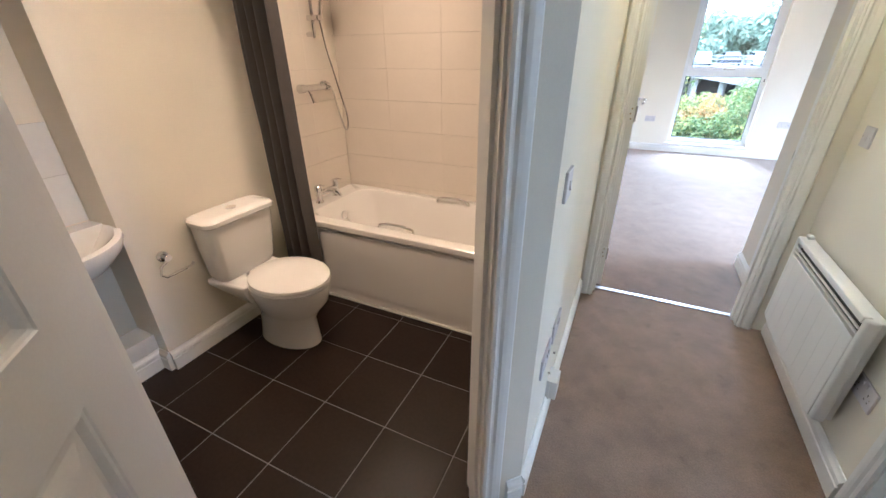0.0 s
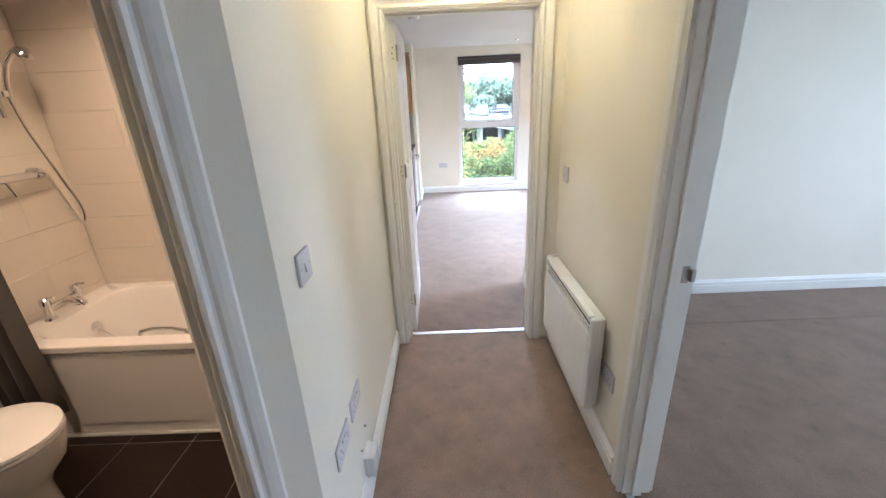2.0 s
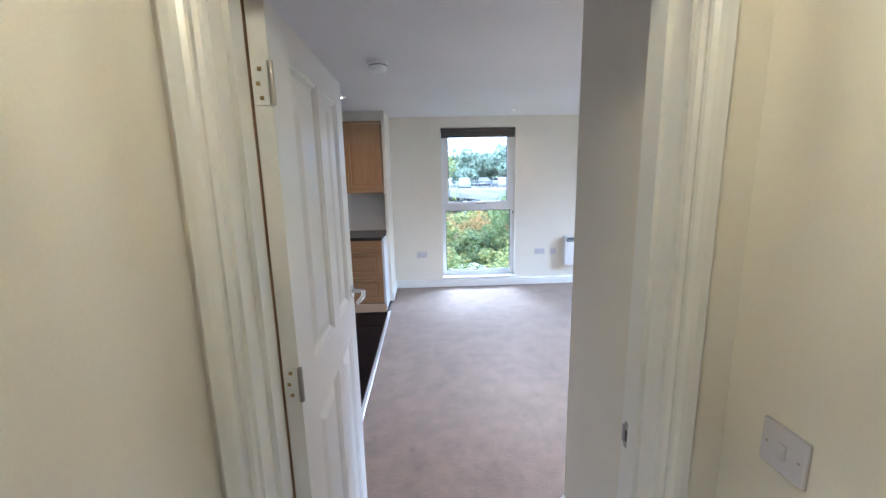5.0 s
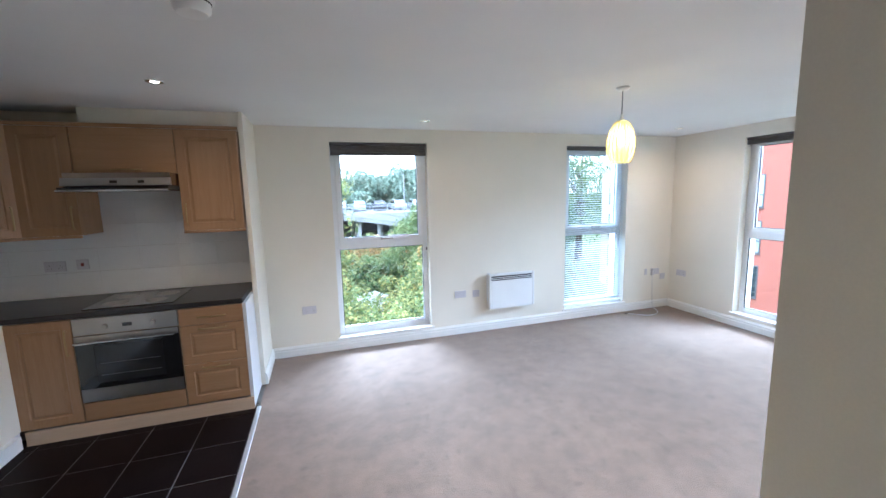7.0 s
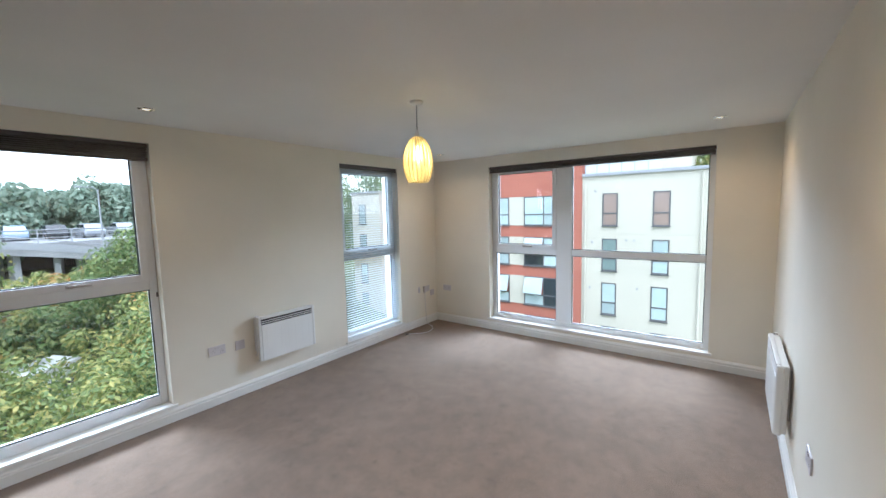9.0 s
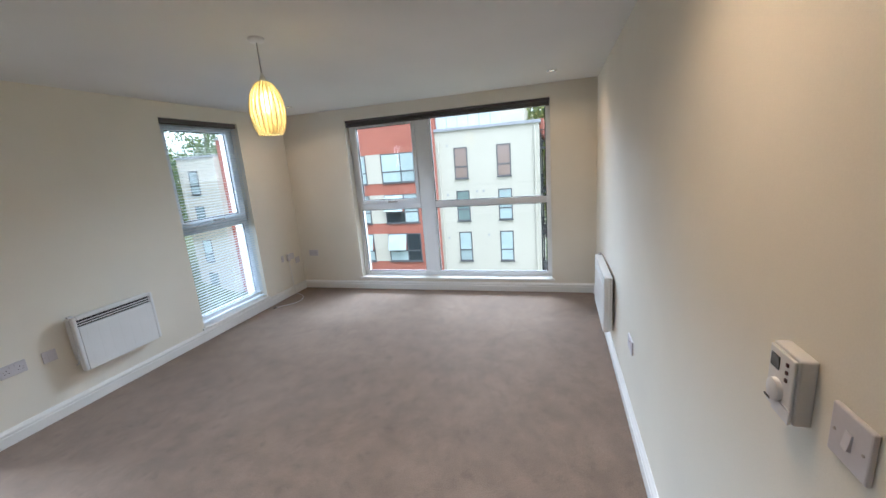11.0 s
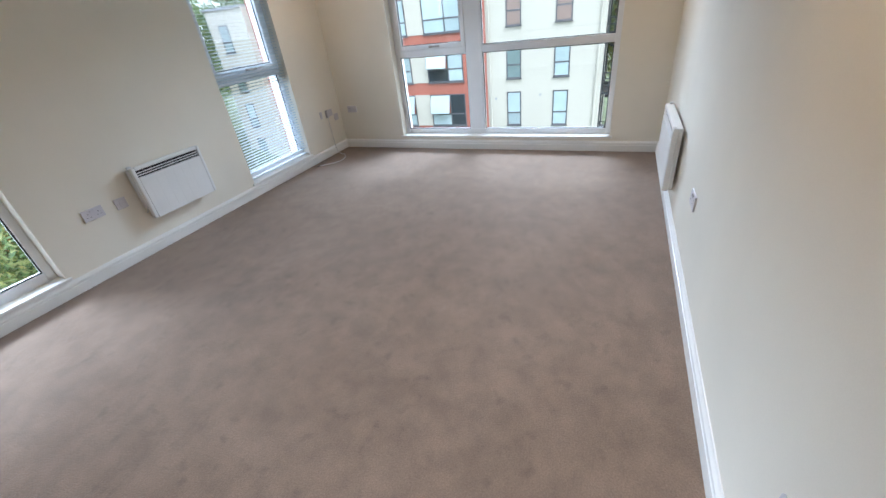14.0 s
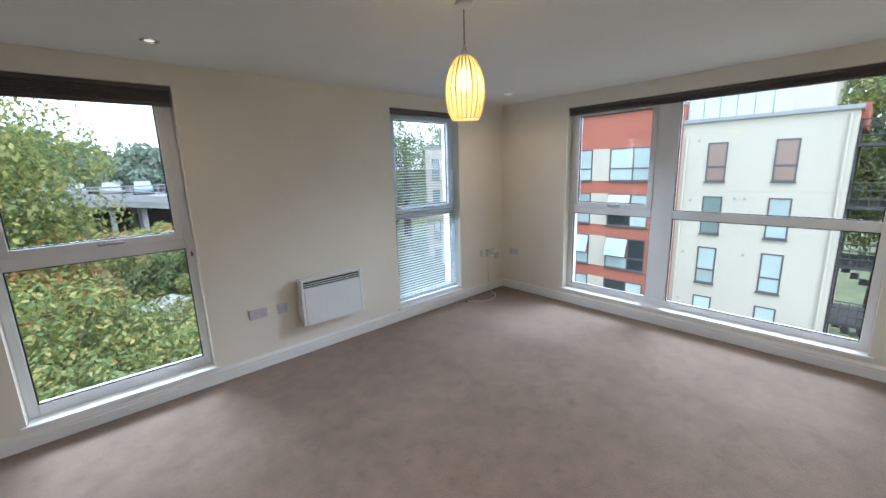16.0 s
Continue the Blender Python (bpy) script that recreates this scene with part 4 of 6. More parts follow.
for hx, hy, r in ((0.15, 0.14, 0.09), (0.43, 0.14, 0.075), (0.15, 0.37, 0.075), (0.43, 0.37, 0.09)):
    part("cooking_zone", lathe(bmesh.new(), [(r, 0.0061), (r - 0.003, 0.0064)], 28, at=(hx, hy, 0)), STEEL, hob, "thin ring of a cooking zone")
# splashback tiles are built at the end
# wall cupboards
ZU0, ZU1 = 1.455, 2.275


def wall_cupboard(m, w, z0, z1, depth, label, handle_x, handle_side=True):
    c = thing("wall_cupboard", m, label, "wall cupboard", "kitchen wall cupboards")
    part("carcass", B(0, 0.001, z0, w, depth, z1), WOOD, c)
    if z1 - z0 > 0.5:
        d = shaker_front("door", G, z0 + 0.002, w - G, z1 - 0.002, c, WOOD)
        bow_handle(d, (handle_x, -0.02, z0 + 0.05), (handle_x, -0.02, z0 + 0.22), (0, -0.022, 0))
    else:
        d = plain_front("door", G, z0 + 0.002, w - G, z1 - 0.002, c, WOODX)
        bow_handle(d, (w / 2 - 0.1, -0.02, z0 + 0.03), (w / 2 + 0.1, -0.02, z0 + 0.03), (0, -0.022, 0))
    return c


wall_cupboard(pose(-0.642, YU, 0), 0.452, ZU0, ZU1, YB - YU - 0.002, "oak veneer wall cupboard with a framed door", 0.035)
wall_cupboard(pose(-1.325, YU, 0), 0.680, 1.925, ZU1, YB - YU - 0.002, "short oak veneer cupboard above the cooker hood", 0)
wall_cupboard(pose(-1.700, YU, 0), 0.372, ZU0, ZU1, YB - YU - 0.002, "oak veneer wall cupboard beside the cooker hood", 0.335)
cc_ = thing("wall_cupboard", pose(-1.99, 3.89, 0, 0, 0, 45), "oak veneer corner wall cupboard with a slanted door", "wall cupboard", "kitchen wall cupboards")
bm = prism(bmesh.new(), [(-2.298, 4.486), (-2.298, 3.891), (-1.99, 3.891), (-1.702, 4.179), (-1.702, 4.486)], ZU0, ZU1)
bm.transform(pose(-1.99, 3.89, 0, 0, 0, 45).inverted())
part("carcass", bm, WOOD, cc_)
d = shaker_front("door", 0.004, ZU0 + 0.002, 0.404, ZU1 - 0.002, cc_, WOOD)
bow_handle(d, (0.365, -0.02, ZU0 + 0.06), (0.365, -0.02, ZU0 + 0.23), (0, -0.022, 0))


def rail_strip(name, pts, z0, z1, label):
    t = thing(name, pose(0, 0, z0), label, "cupboard trim")
    for i, ((xa, ya), (xb, yb)) in enumerate(zip(pts, pts[1:])):
        part("length", B(min(xa, xb), min(ya, yb), 0, max(xa, xb) + (0.016 if xa == xb else 0), max(ya, yb) + (0.016 if ya == yb else 0), z1 - z0), WOODX, t, bevel=0.004)
    return t


rail_strip("cornice", [(-1.685, YU - 0.03), (-0.178, YU - 0.03)], ZU1, ZU1 + 0.028, "oak veneer cornice above the wall cupboards")
rail_strip("light_rail", [(-0.642, YU - 0.024), (-0.180, YU - 0.024)], ZU0 - 0.020, ZU0, "oak veneer rail under a wall cupboard")
for z0_, z1_, nm, lb_ in ((ZU1, ZU1 + 0.028, "cornice", "oak veneer cornice over the corner cupboard"), (ZU0 - 0.020, ZU0, "light_rail", "oak veneer rail under the corner cupboard")):
    cr = thing(nm, pose(-1.99, 3.89, z0_, 0, 0, 45), lb_, "cupboard trim")
    part("length", B(-0.004, -0.027, 0, 0.405, -0.010, z1_ - z0_), WOODX, cr, bevel=0.004)
    part("backing", B(0.002, -0.009, 0, 0.400, 0.004, z1_ - z0_), WOODX, cr)
rail_strip("light_rail", [(-1.70, YU - 0.024), (-1.328, YU - 0.024)], ZU0 - 0.020, ZU0, "oak veneer rail under a wall cupboard")
bk = structure("bulkhead", B(-1.285, YU + 0.05, ZU1 + 0.002, -0.181, YB - 0.001, H - 0.001), CREAM, "cream boxed bulkhead over the cupboards")
# cooker hood
hd = thing("cooker_hood", pose(-1.325, YU - 0.21, 1.715), "brushed steel slide-out cooker hood with a lit lamp", "cooker hood")
W = 0.68
# browner copy of the steel: cupboard shade and wood reflection are in its colour
HOODST = mat("shade_browned_steel", (0.36, 0.31, 0.28), 0.24, 0.06, 6, 180, 0.05, 0.06, metal=1.0)
part("body", B(0.004, 0.030, 0.110, W - 0.004, 0.50, 0.208), HOODST, hd, "steel body with shade and wood reflection in its colour", bevel=0.003)
bm = rings(bmesh.new(), [[(0, -0.010, 0.112), (0, 0.034, 0.112), (0, 0.034, 0.168), (0, 0.006, 0.168)], [(W, -0.010, 0.112), (W, 0.034, 0.112), (W, 0.034, 0.168), (W, 0.006, 0.168)]])
part("front_rail", bm, STEEL, hd, bevel=0.002)
part("underside", B(0.012, 0.010, 0.080, W - 0.012, 0.48, 0.109), BLACK, hd, "dark filter underneath")
part("visor", B(0.006, -0.050, 0.070, W - 0.006, 0.30, 0.078), mat("smoked_visor", (0.05, 0.05, 0.05), 0.15), hd, "smoked glass visor", bevel=0.002)
part("visor_edge", tube(bmesh.new(), [(-0.004, -0.055, 0.074), (W + 0.004, -0.055, 0.074)], 0.009, 10), CHROME, hd, "bright visor edge", smooth=True)
for x0_, x1_ in ((0.30, 0.345), (0.475, 0.515)):
    part("switch_block", B(x0_, -0.0075, 0.128, x1_, 0.004, 0.148), BLACK, hd, "black slide switch")
for x in (0.0, W - 0.028):
    part("slide_arm", B(x, -0.046, 0.080, x + 0.028, 0.10, 0.100), BLACK, hd)
wall_plate(pose(-1.690, YB - 0.009, 1.185, 0, 0, 180), 0.146, 0.086, "white double socket on the splashback", "socket", "socket")
wall_plate(pose(-1.503, YB - 0.009, 1.190, 0, 0, 180), 0.086, 0.086, "white cooker switch with a red rocker on the splashback", "spur", "cooker switch")

# ---- bathroom ----
XW = -1.905
bt = thing("bath", pose(XW, -0.86, 0), "white acrylic bath with a panelled side", "bath")
L, Wd, ZR = 1.712, 0.708, 0.555


def rrect(x0, y0, x1, y1, r, z, n=6):
    pts = []
    for cx, cy, a0 in ((x1 - r, y1 - r, 0), (x0 + r, y1 - r, 90), (x0 + r, y0 + r, 180), (x1 - r, y0 + r, 270)):
        for i in range(n + 1):
            a = radians(a0 + 90 * i / n)
            pts.append((cx + r * math.cos(a), cy + r * math.sin(a), z))
    return pts


tub = rings(bmesh.new(), [rrect(0, 0, L, Wd, 0.02, ZR - 0.045), rrect(-0.0, -0.012, L, Wd, 0.02, ZR - 0.035), rrect(0, -0.012, L, Wd, 0.02, ZR - 0.006), rrect(0.006, -0.006, L - 0.006, Wd - 0.004, 0.02, ZR),
                          rrect(0.150, 0.060, L - 0.075, Wd - 0.060, 0.10, ZR), rrect(0.160, 0.070, L - 0.085, Wd - 0.070, 0.10, ZR - 0.012), rrect(0.190, 0.100, L - 0.16, Wd - 0.100, 0.13, ZR - 0.20), rrect(0.23, 0.135, L - 0.27, Wd - 0.135, 0.14, ZR - 0.38), rrect(0.33, 0.20, L - 0.40, Wd - 0.20, 0.13, ZR - 0.41)], open_start=True)
part("tub", tub, ACRYL, bt, smooth=True)
pb = bmesh.new()
box(pb, 0.0, 0.012, 0.075, L, 0.020, ZR - 0.047)
part("side_panel", pb, ACRYL, bt)
part("panel_foot", B(0.0, 0.018, 0.012, L, 0.030, 0.074), ACRYL, bt)
part("seal_strip", B(0.0, 0.004, 0.0, L, 0.017, 0.012), GLOSS, bt)
part("panel_lip", tube(bmesh.new(), [(0.0, 0.010, ZR - 0.062), (L, 0.010, ZR - 0.062)], 0.008, 8), ACRYL, bt, smooth=True)
part("overflow", rings(bmesh.new(), [[(0.186 + x, 0.36 + r * math.cos(a), ZR - 0.11 + r * math.sin(a)) for a in [2 * math.pi * i / 20 for i in range(20)]] for r, x in ((0.030, 0.0), (0.030, 0.012), (0.012, 0.016))]), CHROME, bt, "chrome overflow", smooth=True)
part("plug_chain", tube(bmesh.new(), [(0.20, 0.36, ZR - 0.12), (0.225, 0.40, ZR - 0.20), (0.26, 0.42, ZR - 0.30)], 0.0022, 6), CHROME, bt, "fine chain", smooth=True)
for x, y in ((0.92, Wd - 0.075), (0.80, 0.075)):
    g = tube(bmesh.new(), [(x - 0.12, y, ZR - 0.01), (x - 0.11, y, ZR + 0.012), (x - 0.05, y, ZR + 0.026), (x + 0.05, y, ZR + 0.026), (x + 0.11, y, ZR + 0.012), (x + 0.12, y, ZR - 0.01)], 0.009, 10)
    part("grab_handle", g, CHROME, bt, "chrome grab handle", smooth=True)
# bath mixer tap
tp = thing("bath_mixer_tap", pose(XW + 0.075, -0.51, ZR), "chrome bath mixer tap with two levers", "tap")
part("bridge", tube(bmesh.new(), [(0, -0.09, 0.06), (0.004, 0.0, 0.064), (0, 0.09, 0.06)], 0.017, 12), CHROME, tp, smooth=True)
part("spout", tube(bmesh.new(), [(0.0, 0.0, 0.062), (0.05, 0.0, 0.066), (0.10, 0.0, 0.055), (0.115, 0.0, 0.035)], [0.019, 0.017, 0.014, 0.012], 12), CHROME, tp, smooth=True)
for y in (-0.09, 0.09):
    part("pillar", lathe(bmesh.new(), [(0.028, 0.0), (0.026, 0.008), (0.019, 0.014), (0.018, 0.075), (0.024, 0.082), (0.024, 0.112), (0.018, 0.118)], 18, at=(0, y, 0)), CHROME, tp, smooth=True)
    part("lever", tube(bmesh.new(), [(0, y, 0.115), (0.02, y, 0.125), (0.06, y, 0.126)], [0.007, 0.006, 0.005], 8), CHROME, tp, smooth=True)
# shower
shw = thing("bar_shower", pose(XW + 0.001, -0.470, 1.285), "chrome bar shower with riser rail and hose", "shower")
part("valve_bar", tube(bmesh.new(), [(0.055, -0.10, 0), (0.055, 0.10, 0)], 0.020, 14), CHROME, shw, smooth=True)
for y in (-0.115, 0.115):
    part("valve_knob", tube(bmesh.new(), [(0.055, y - 0.018, 0), (0.055, y + 0.018, 0)], 0.026, 14), CHROME, shw, smooth=True)
for y in (-0.075, 0.075):
    part("wall_elbow", tube(bmesh.new(), [(0.0, y, 0), (0.006, y, 0), (0.007, y, 0), (0.055, y, 0)], [0.032, 0.032, 0.014, 0.014], 14), CHROME, shw, smooth=True)
part("riser_rail", tube(bmesh.new(), [(0.06, 0.06, 0.28), (0.06, 0.06, 0.98)], 0.011, 12), CHROME, shw, smooth=True)
for z in (0.30, 0.96):
    part("rail_bracket", tube(bmesh.new(), [(0.0, 0.06, z), (0.06, 0.06, z)], 0.014, 12), CHROME, shw, smooth=True)
part("slider", B(0.035, 0.035, 0.372, 0.125, 0.085, 0.402), CHROME, shw, "dark chrome slider", bevel=0.006)
hh = part("hand_shower", tube(bmesh.new(), [(0.115, 0.065, 0.36), (0.118, 0.075, 0.44), (0.125, 0.10, 0.52), (0.150, 0.125, 0.57), (0.175, 0.135, 0.575)], [0.011, 0.013, 0.013, 0.014, 0.016], 12), CHROME, shw, "chrome hand shower", smooth=True)
rose = lathe(bmesh.new(), [(0.016, 0.03), (0.035, 0.018), (0.045, 0.0), (0.040, -0.008)], 20)
rose.transform(pose(0.188, 0.138, 0.565, 0, 35, 0))
part("spray_head", rose, CHROME, hh, smooth=True)
hp = [(0.115, 0.065, 0.36), (0.12, 0.085, 0.22), (0.12, 0.13, 0.08), (0.115, 0.18, -0.06), (0.11, 0.225, -0.18), (0.10, 0.24, -0.26), (0.09, 0.228, -0.295), (0.08, 0.21, -0.26), (0.075, 0.175, -0.12), (0.07, 0.14, 0.0), (0.062, 0.09, 0.03), (0.056, 0.05, 0.02)]
hs = []
for i in range(len(hp) - 1):
    p0, p1, p2, p3 = (Vector(hp[max(0, min(len(hp) - 1, i + d))]) for d in (-1, 0, 1, 2))
    for u in (0, 0.25, 0.5, 0.75):
        hs.append(0.5 * ((2 * p1) + (p2 - p0) * u + (2 * p0 - 5 * p1 + 4 * p2 - p3) * u * u + (3 * p1 - p0 - 3 * p2 + p3) * u ** 3))
part("hose", tube(bmesh.new(), hs, 0.0065, 8), CHROME, shw, "flexible metal hose", smooth=True)
part("spout_lever", tube(bmesh.new(), [(0.06, -0.06, -0.015), (0.075, -0.055, -0.06), (0.08, -0.05, -0.085)], [0.007, 0.006, 0.008], 8), CHROME, shw, smooth=True)
# shower curtain
cu2 = thing("shower_curtain", pose(XW + 0.02, -0.905, 0), "dark grey fabric shower curtain drawn aside in folds", "shower curtain")
bm = bmesh.new()
N, rows_ = 72, 14
gridv = []
for j in range(rows_ + 1):
    z = 0.20 + (2.08 - 0.20) * j / rows_
    line = []
    for i in range(N + 1):
        u = i / N
        amp = 0.030 + 0.012 * math.sin(3 * u + 0.6 * j / rows_)
        spread = 0.275 - 0.02 * (j / rows_)
        line.append(bm.verts.new((u * spread + 0.006 * math.sin(9 * u + 0.5 * j), amp * math.sin(2 * math.pi * 4.2 * u + 0.25 * math.sin(j * 0.5)) - 0.01, z)))
    gridv.append(line)
for j in range(rows_):
    for i in range(N):
        bm.faces.new((gridv[j][i], gridv[j][i + 1], gridv[j + 1][i + 1], gridv[j + 1][i]))
cloth = part("cloth", bm, FABRIC, cu2, smooth=True)
md = cloth.modifiers.new("thick", "SOLIDIFY")
md.thickness = 0.002
rl = thing("curtain_rail", pose(XW, -0.915, 2.10), "white shower curtain rail across the bath", "curtain rail")
part("rail", tube(bmesh.new(), [(0.0, 0, 0), (1.715, 0, 0)], 0.012, 10), GLOSS, rl, smooth=True)
for k in range(7):
    part("ring", tube(bmesh.new(), [(0.03 + k * 0.04, 0.017 * math.cos(a), 0.017 * math.sin(a) - 0.004) for a in [2 * math.pi * i / 12 for i in range(13)]], 0.002, 6), PLAST, rl, smooth=True)


# toilet
def oval(cx, cy, rx, ry, z, n=32, flat=0.0):
    pts = []
    for i in range(n):
        a = 2 * math.pi * i / n
        x, y = math.cos(a), math.sin(a)
        if x < 0:
            x *= 1 - flat
        pts.append((cx + rx * x, cy + ry * y, z))
    return pts


tl = thing("toilet", pose(XW, -1.285, 0), "white close-coupled ceramic toilet with closed lid", "toilet")
bowl = rings(bmesh.new(), [oval(0.34, 0, 0.215, 0.115, 0.0, flat=0.1), oval(0.345, 0, 0.205, 0.112, 0.05, flat=0.1), oval(0.36, 0, 0.185, 0.105, 0.16), oval(0.39, 0, 0.190, 0.125, 0.22), oval(0.415, 0, 0.225, 0.160, 0.29), oval(0.42, 0, 0.240, 0.178, 0.36), oval(0.42, 0, 0.243, 0.180, 0.392), oval(0.42, 0, 0.225, 0.165, 0.396)])
part("bowl", bowl, CERAM, tl, smooth=True)
sh = rings(bmesh.new(), [[(0.01, -0.10, 0.30), (0.01, 0.10, 0.30), (0.26, 0.13, 0.26), (0.26, -0.13, 0.26)], [(0.01, -0.185, 0.365), (0.01, 0.185, 0.365), (0.28, 0.165, 0.36), (0.28, -0.165, 0.36)], [(0.01, -0.185, 0.392), (0.01, 0.185, 0.392), (0.28, 0.165, 0.392), (0.28, -0.165, 0.392)]])
part("shelf", sh, CERAM, tl, smooth=True, bevel=0.012, seg=3)
part("seat", rings(bmesh.new(), [oval(0.425, 0, 0.235, 0.182, 0.398, flat=0.12), oval(0.425, 0, 0.241, 0.187, 0.402, flat=0.12), oval(0.425, 0, 0.241, 0.187, 0.412, flat=0.12), oval(0.425, 0, 0.236, 0.183, 0.416, flat=0.12)]), CERAM, tl, smooth=True)
part("lid", rings(bmesh.new(), [oval(0.425, 0, 0.236, 0.184, 0.418, flat=0.12), oval(0.425, 0, 0.242, 0.189, 0.422, flat=0.12), oval(0.425, 0, 0.240, 0.187, 0.434, flat=0.12), oval(0.425, 0, 0.226, 0.174, 0.441, flat=0.12), oval(0.425, 0, 0.10, 0.08, 0.444, flat=0.12)]), CERAM, tl, smooth=True)
for y in (-0.075, 0.075):
    part("hinge", tube(bmesh.new(), [(0.225, y - 0.018, 0.418), (0.225, y + 0.018, 0.418)], 0.011, 10), CHROME, tl, "chrome seat hinge", smooth=True)


def cist(z, sx, sy, r=0.045):
    return rrect(0.012, -sy, 0.012 + sx, sy, r, z, 5)


part("cistern", rings(bmesh.new(), [cist(0.393, 0.135, 0.165), cist(0.43, 0.150, 0.180), cist(0.60, 0.168, 0.196), cist(0.715, 0.175, 0.203)]), CERAM, tl, smooth=True)
part("cistern_lid", rings(bmesh.new(), [cist(0.717, 0.183, 0.209), cist(0.724, 0.190, 0.214), cist(0.744, 0.190, 0.214), cist(0.754, 0.180, 0.204), cist(0.757, 0.13, 0.15)]), CERAM, tl, smooth=True)
part("flush_button", lathe(bmesh.new(), [(0.026, 0.7575), (0.026, 0.764), (0.020, 0.766)], 22, at=(0.105, 0, 0)), CHROME, tl, "round chrome flush button", smooth=True)
part("fixing_screw", tube(bmesh.new(), [(0.31, 0.118, 0.05), (0.31, 0.124, 0.05)], 0.007, 8), STEEL, tl)
# toilet roll holder
rh = thing("toilet_roll_holder", pose(XW, -1.63, 0.610), "empty chrome toilet roll holder", "toilet roll holder")
part("rose", rings(bmesh.new(), [[(x, r * math.cos(a), r * math.sin(a)) for a in [2 * math.pi * i / 20 for i in range(20)]] for r, x in ((0.026, 0.0), (0.026, 0.010), (0.016, 0.016), (0.014, 0.045), (0.017, 0.052))]), CHROME, rh, smooth=True)
part("arm", tube(bmesh.new(), [(0.045, 0.0, -0.01), (0.050, -0.045, -0.03), (0.055, -0.055, -0.065), (0.055, -0.035, -0.085), (0.055, 0.02, -0.085), (0.055, 0.085, -0.082), (0.055, 0.105, -0.070)], 0.006, 8), CHROME, rh, smooth=True)
# basin
bs = thing("wash_basin", pose(-2.12, -2.015, 0), "white ceramic wall-hung wash basin", "basin")


def half(rx, ry, z, back=0.0, n=24):
    pts = [(back, -ry, z), (back, ry, z)]
    for i in range(n + 1):
        a = radians(90 - 180 * i / n)
        pts.append((0.10 + (rx - 0.10) * math.cos(a), ry * math.sin(a), z))
    return pts


part("bowl", rings(bmesh.new(), [half(0.24, 0.13, 0.63), half(0.36, 0.22, 0.69), half(0.425, 0.275, 0.755), half(0.443, 0.287, 0.79), half(0.441, 0.285, 0.808), half(0.412, 0.262, 0.812, 0.10), half(0.385, 0.240, 0.790, 0.115), half(0.28, 0.16, 0.71, 0.14), half(0.2, 0.08, 0.69, 0.16)]), CERAM, bs, smooth=True)
part("waste", lathe(bmesh.new(), [(0.02, 0.691), (0.012, 0.693)], 16, at=(0.17, 0, 0)), CHROME, bs)
part("tap", tube(bmesh.new(), [(0.05, 0, 0.81), (0.05, 0, 0.87), (0.09, 0, 0.885), (0.14, 0, 0.865)], [0.02, 0.018, 0.014, 0.011], 12), CHROME, bs, "chrome basin tap", smooth=True)
part("semi_pedestal", rings(bmesh.new(), [half(0.15, 0.08, 0.34), half(0.22, 0.11, 0.50), half(0.245, 0.13, 0.632)]), CERAM, bs, smooth=True)
sb = structure("pipe_boxing", B(-2.12, -3.29, 0.0, -1.985, -1.758, 0.20), GLOSS, "white painted pipe boxing below the basin")
skirting((-1.985, -3.29), (-1.985, -1.758), (1, 0))
skirting((-1.985, -1.757), (XW, -1.757), (0, -1))


# ---- outside ----
GRASS = mat("rough_grass_ground", (0.10, 0.12, 0.055), 0.95, 0.35, 0.25, 6, 0.25, 0.3)
RENDERW = mat("white_render", (0.51, 0.485, 0.405), 0.85, 0.04, 0.3, 60, 0.02, 0.1)
RENDERR = mat("orange_red_render", (0.36, 0.125, 0.085), 0.8, 0.07, 0.4, 50, 0.03, 0.1)
GREYF = mat("grey_window_frame", (0.10, 0.10, 0.105), 0.45, 0.06)
PALEG = mat("pane_with_pale_blind", (0.42, 0.51, 0.51), 0.12, 0.10, 0.8, 20, 0.03, 0.0, random_var=0.25)
BROWNG = mat("pane_with_brown_blind", (0.27, 0.20, 0.165), 0.15, 0.08, 0.8, 20, 0.03, 0.0)
MIDG = mat("pane_with_grey_green_blind", (0.19, 0.25, 0.24), 0.12, 0.10, 0.8, 20, 0.03, 0.0)
DARKG = mat("dark_pane", (0.035, 0.045, 0.05), 0.06, 0.15, 0.8, 20, 0.03, 0.0)
COPING = mat("grey_metal_coping", (0.30, 0.31, 0.33), 0.4, 0.06)
BALGL = mat("pale_balustrade_glass", (0.52, 0.60, 0.62), 0.08, 0.06, 0.6, 20, 0.02, 0.0)
CONC = mat("weathered_concrete", (0.25, 0.255, 0.26), 0.9, 0.18, 0.5, 14, 0.08, 0.2)
DSTEEL = mat("dark_painted_steel", (0.045, 0.048, 0.05), 0.5, 0.1, 2, 40, 0.05, 0.05)
BARK = mat("brown_bark", (0.10, 0.075, 0.05), 0.95, 0.25, 3, 30, 0.2, 0.5)


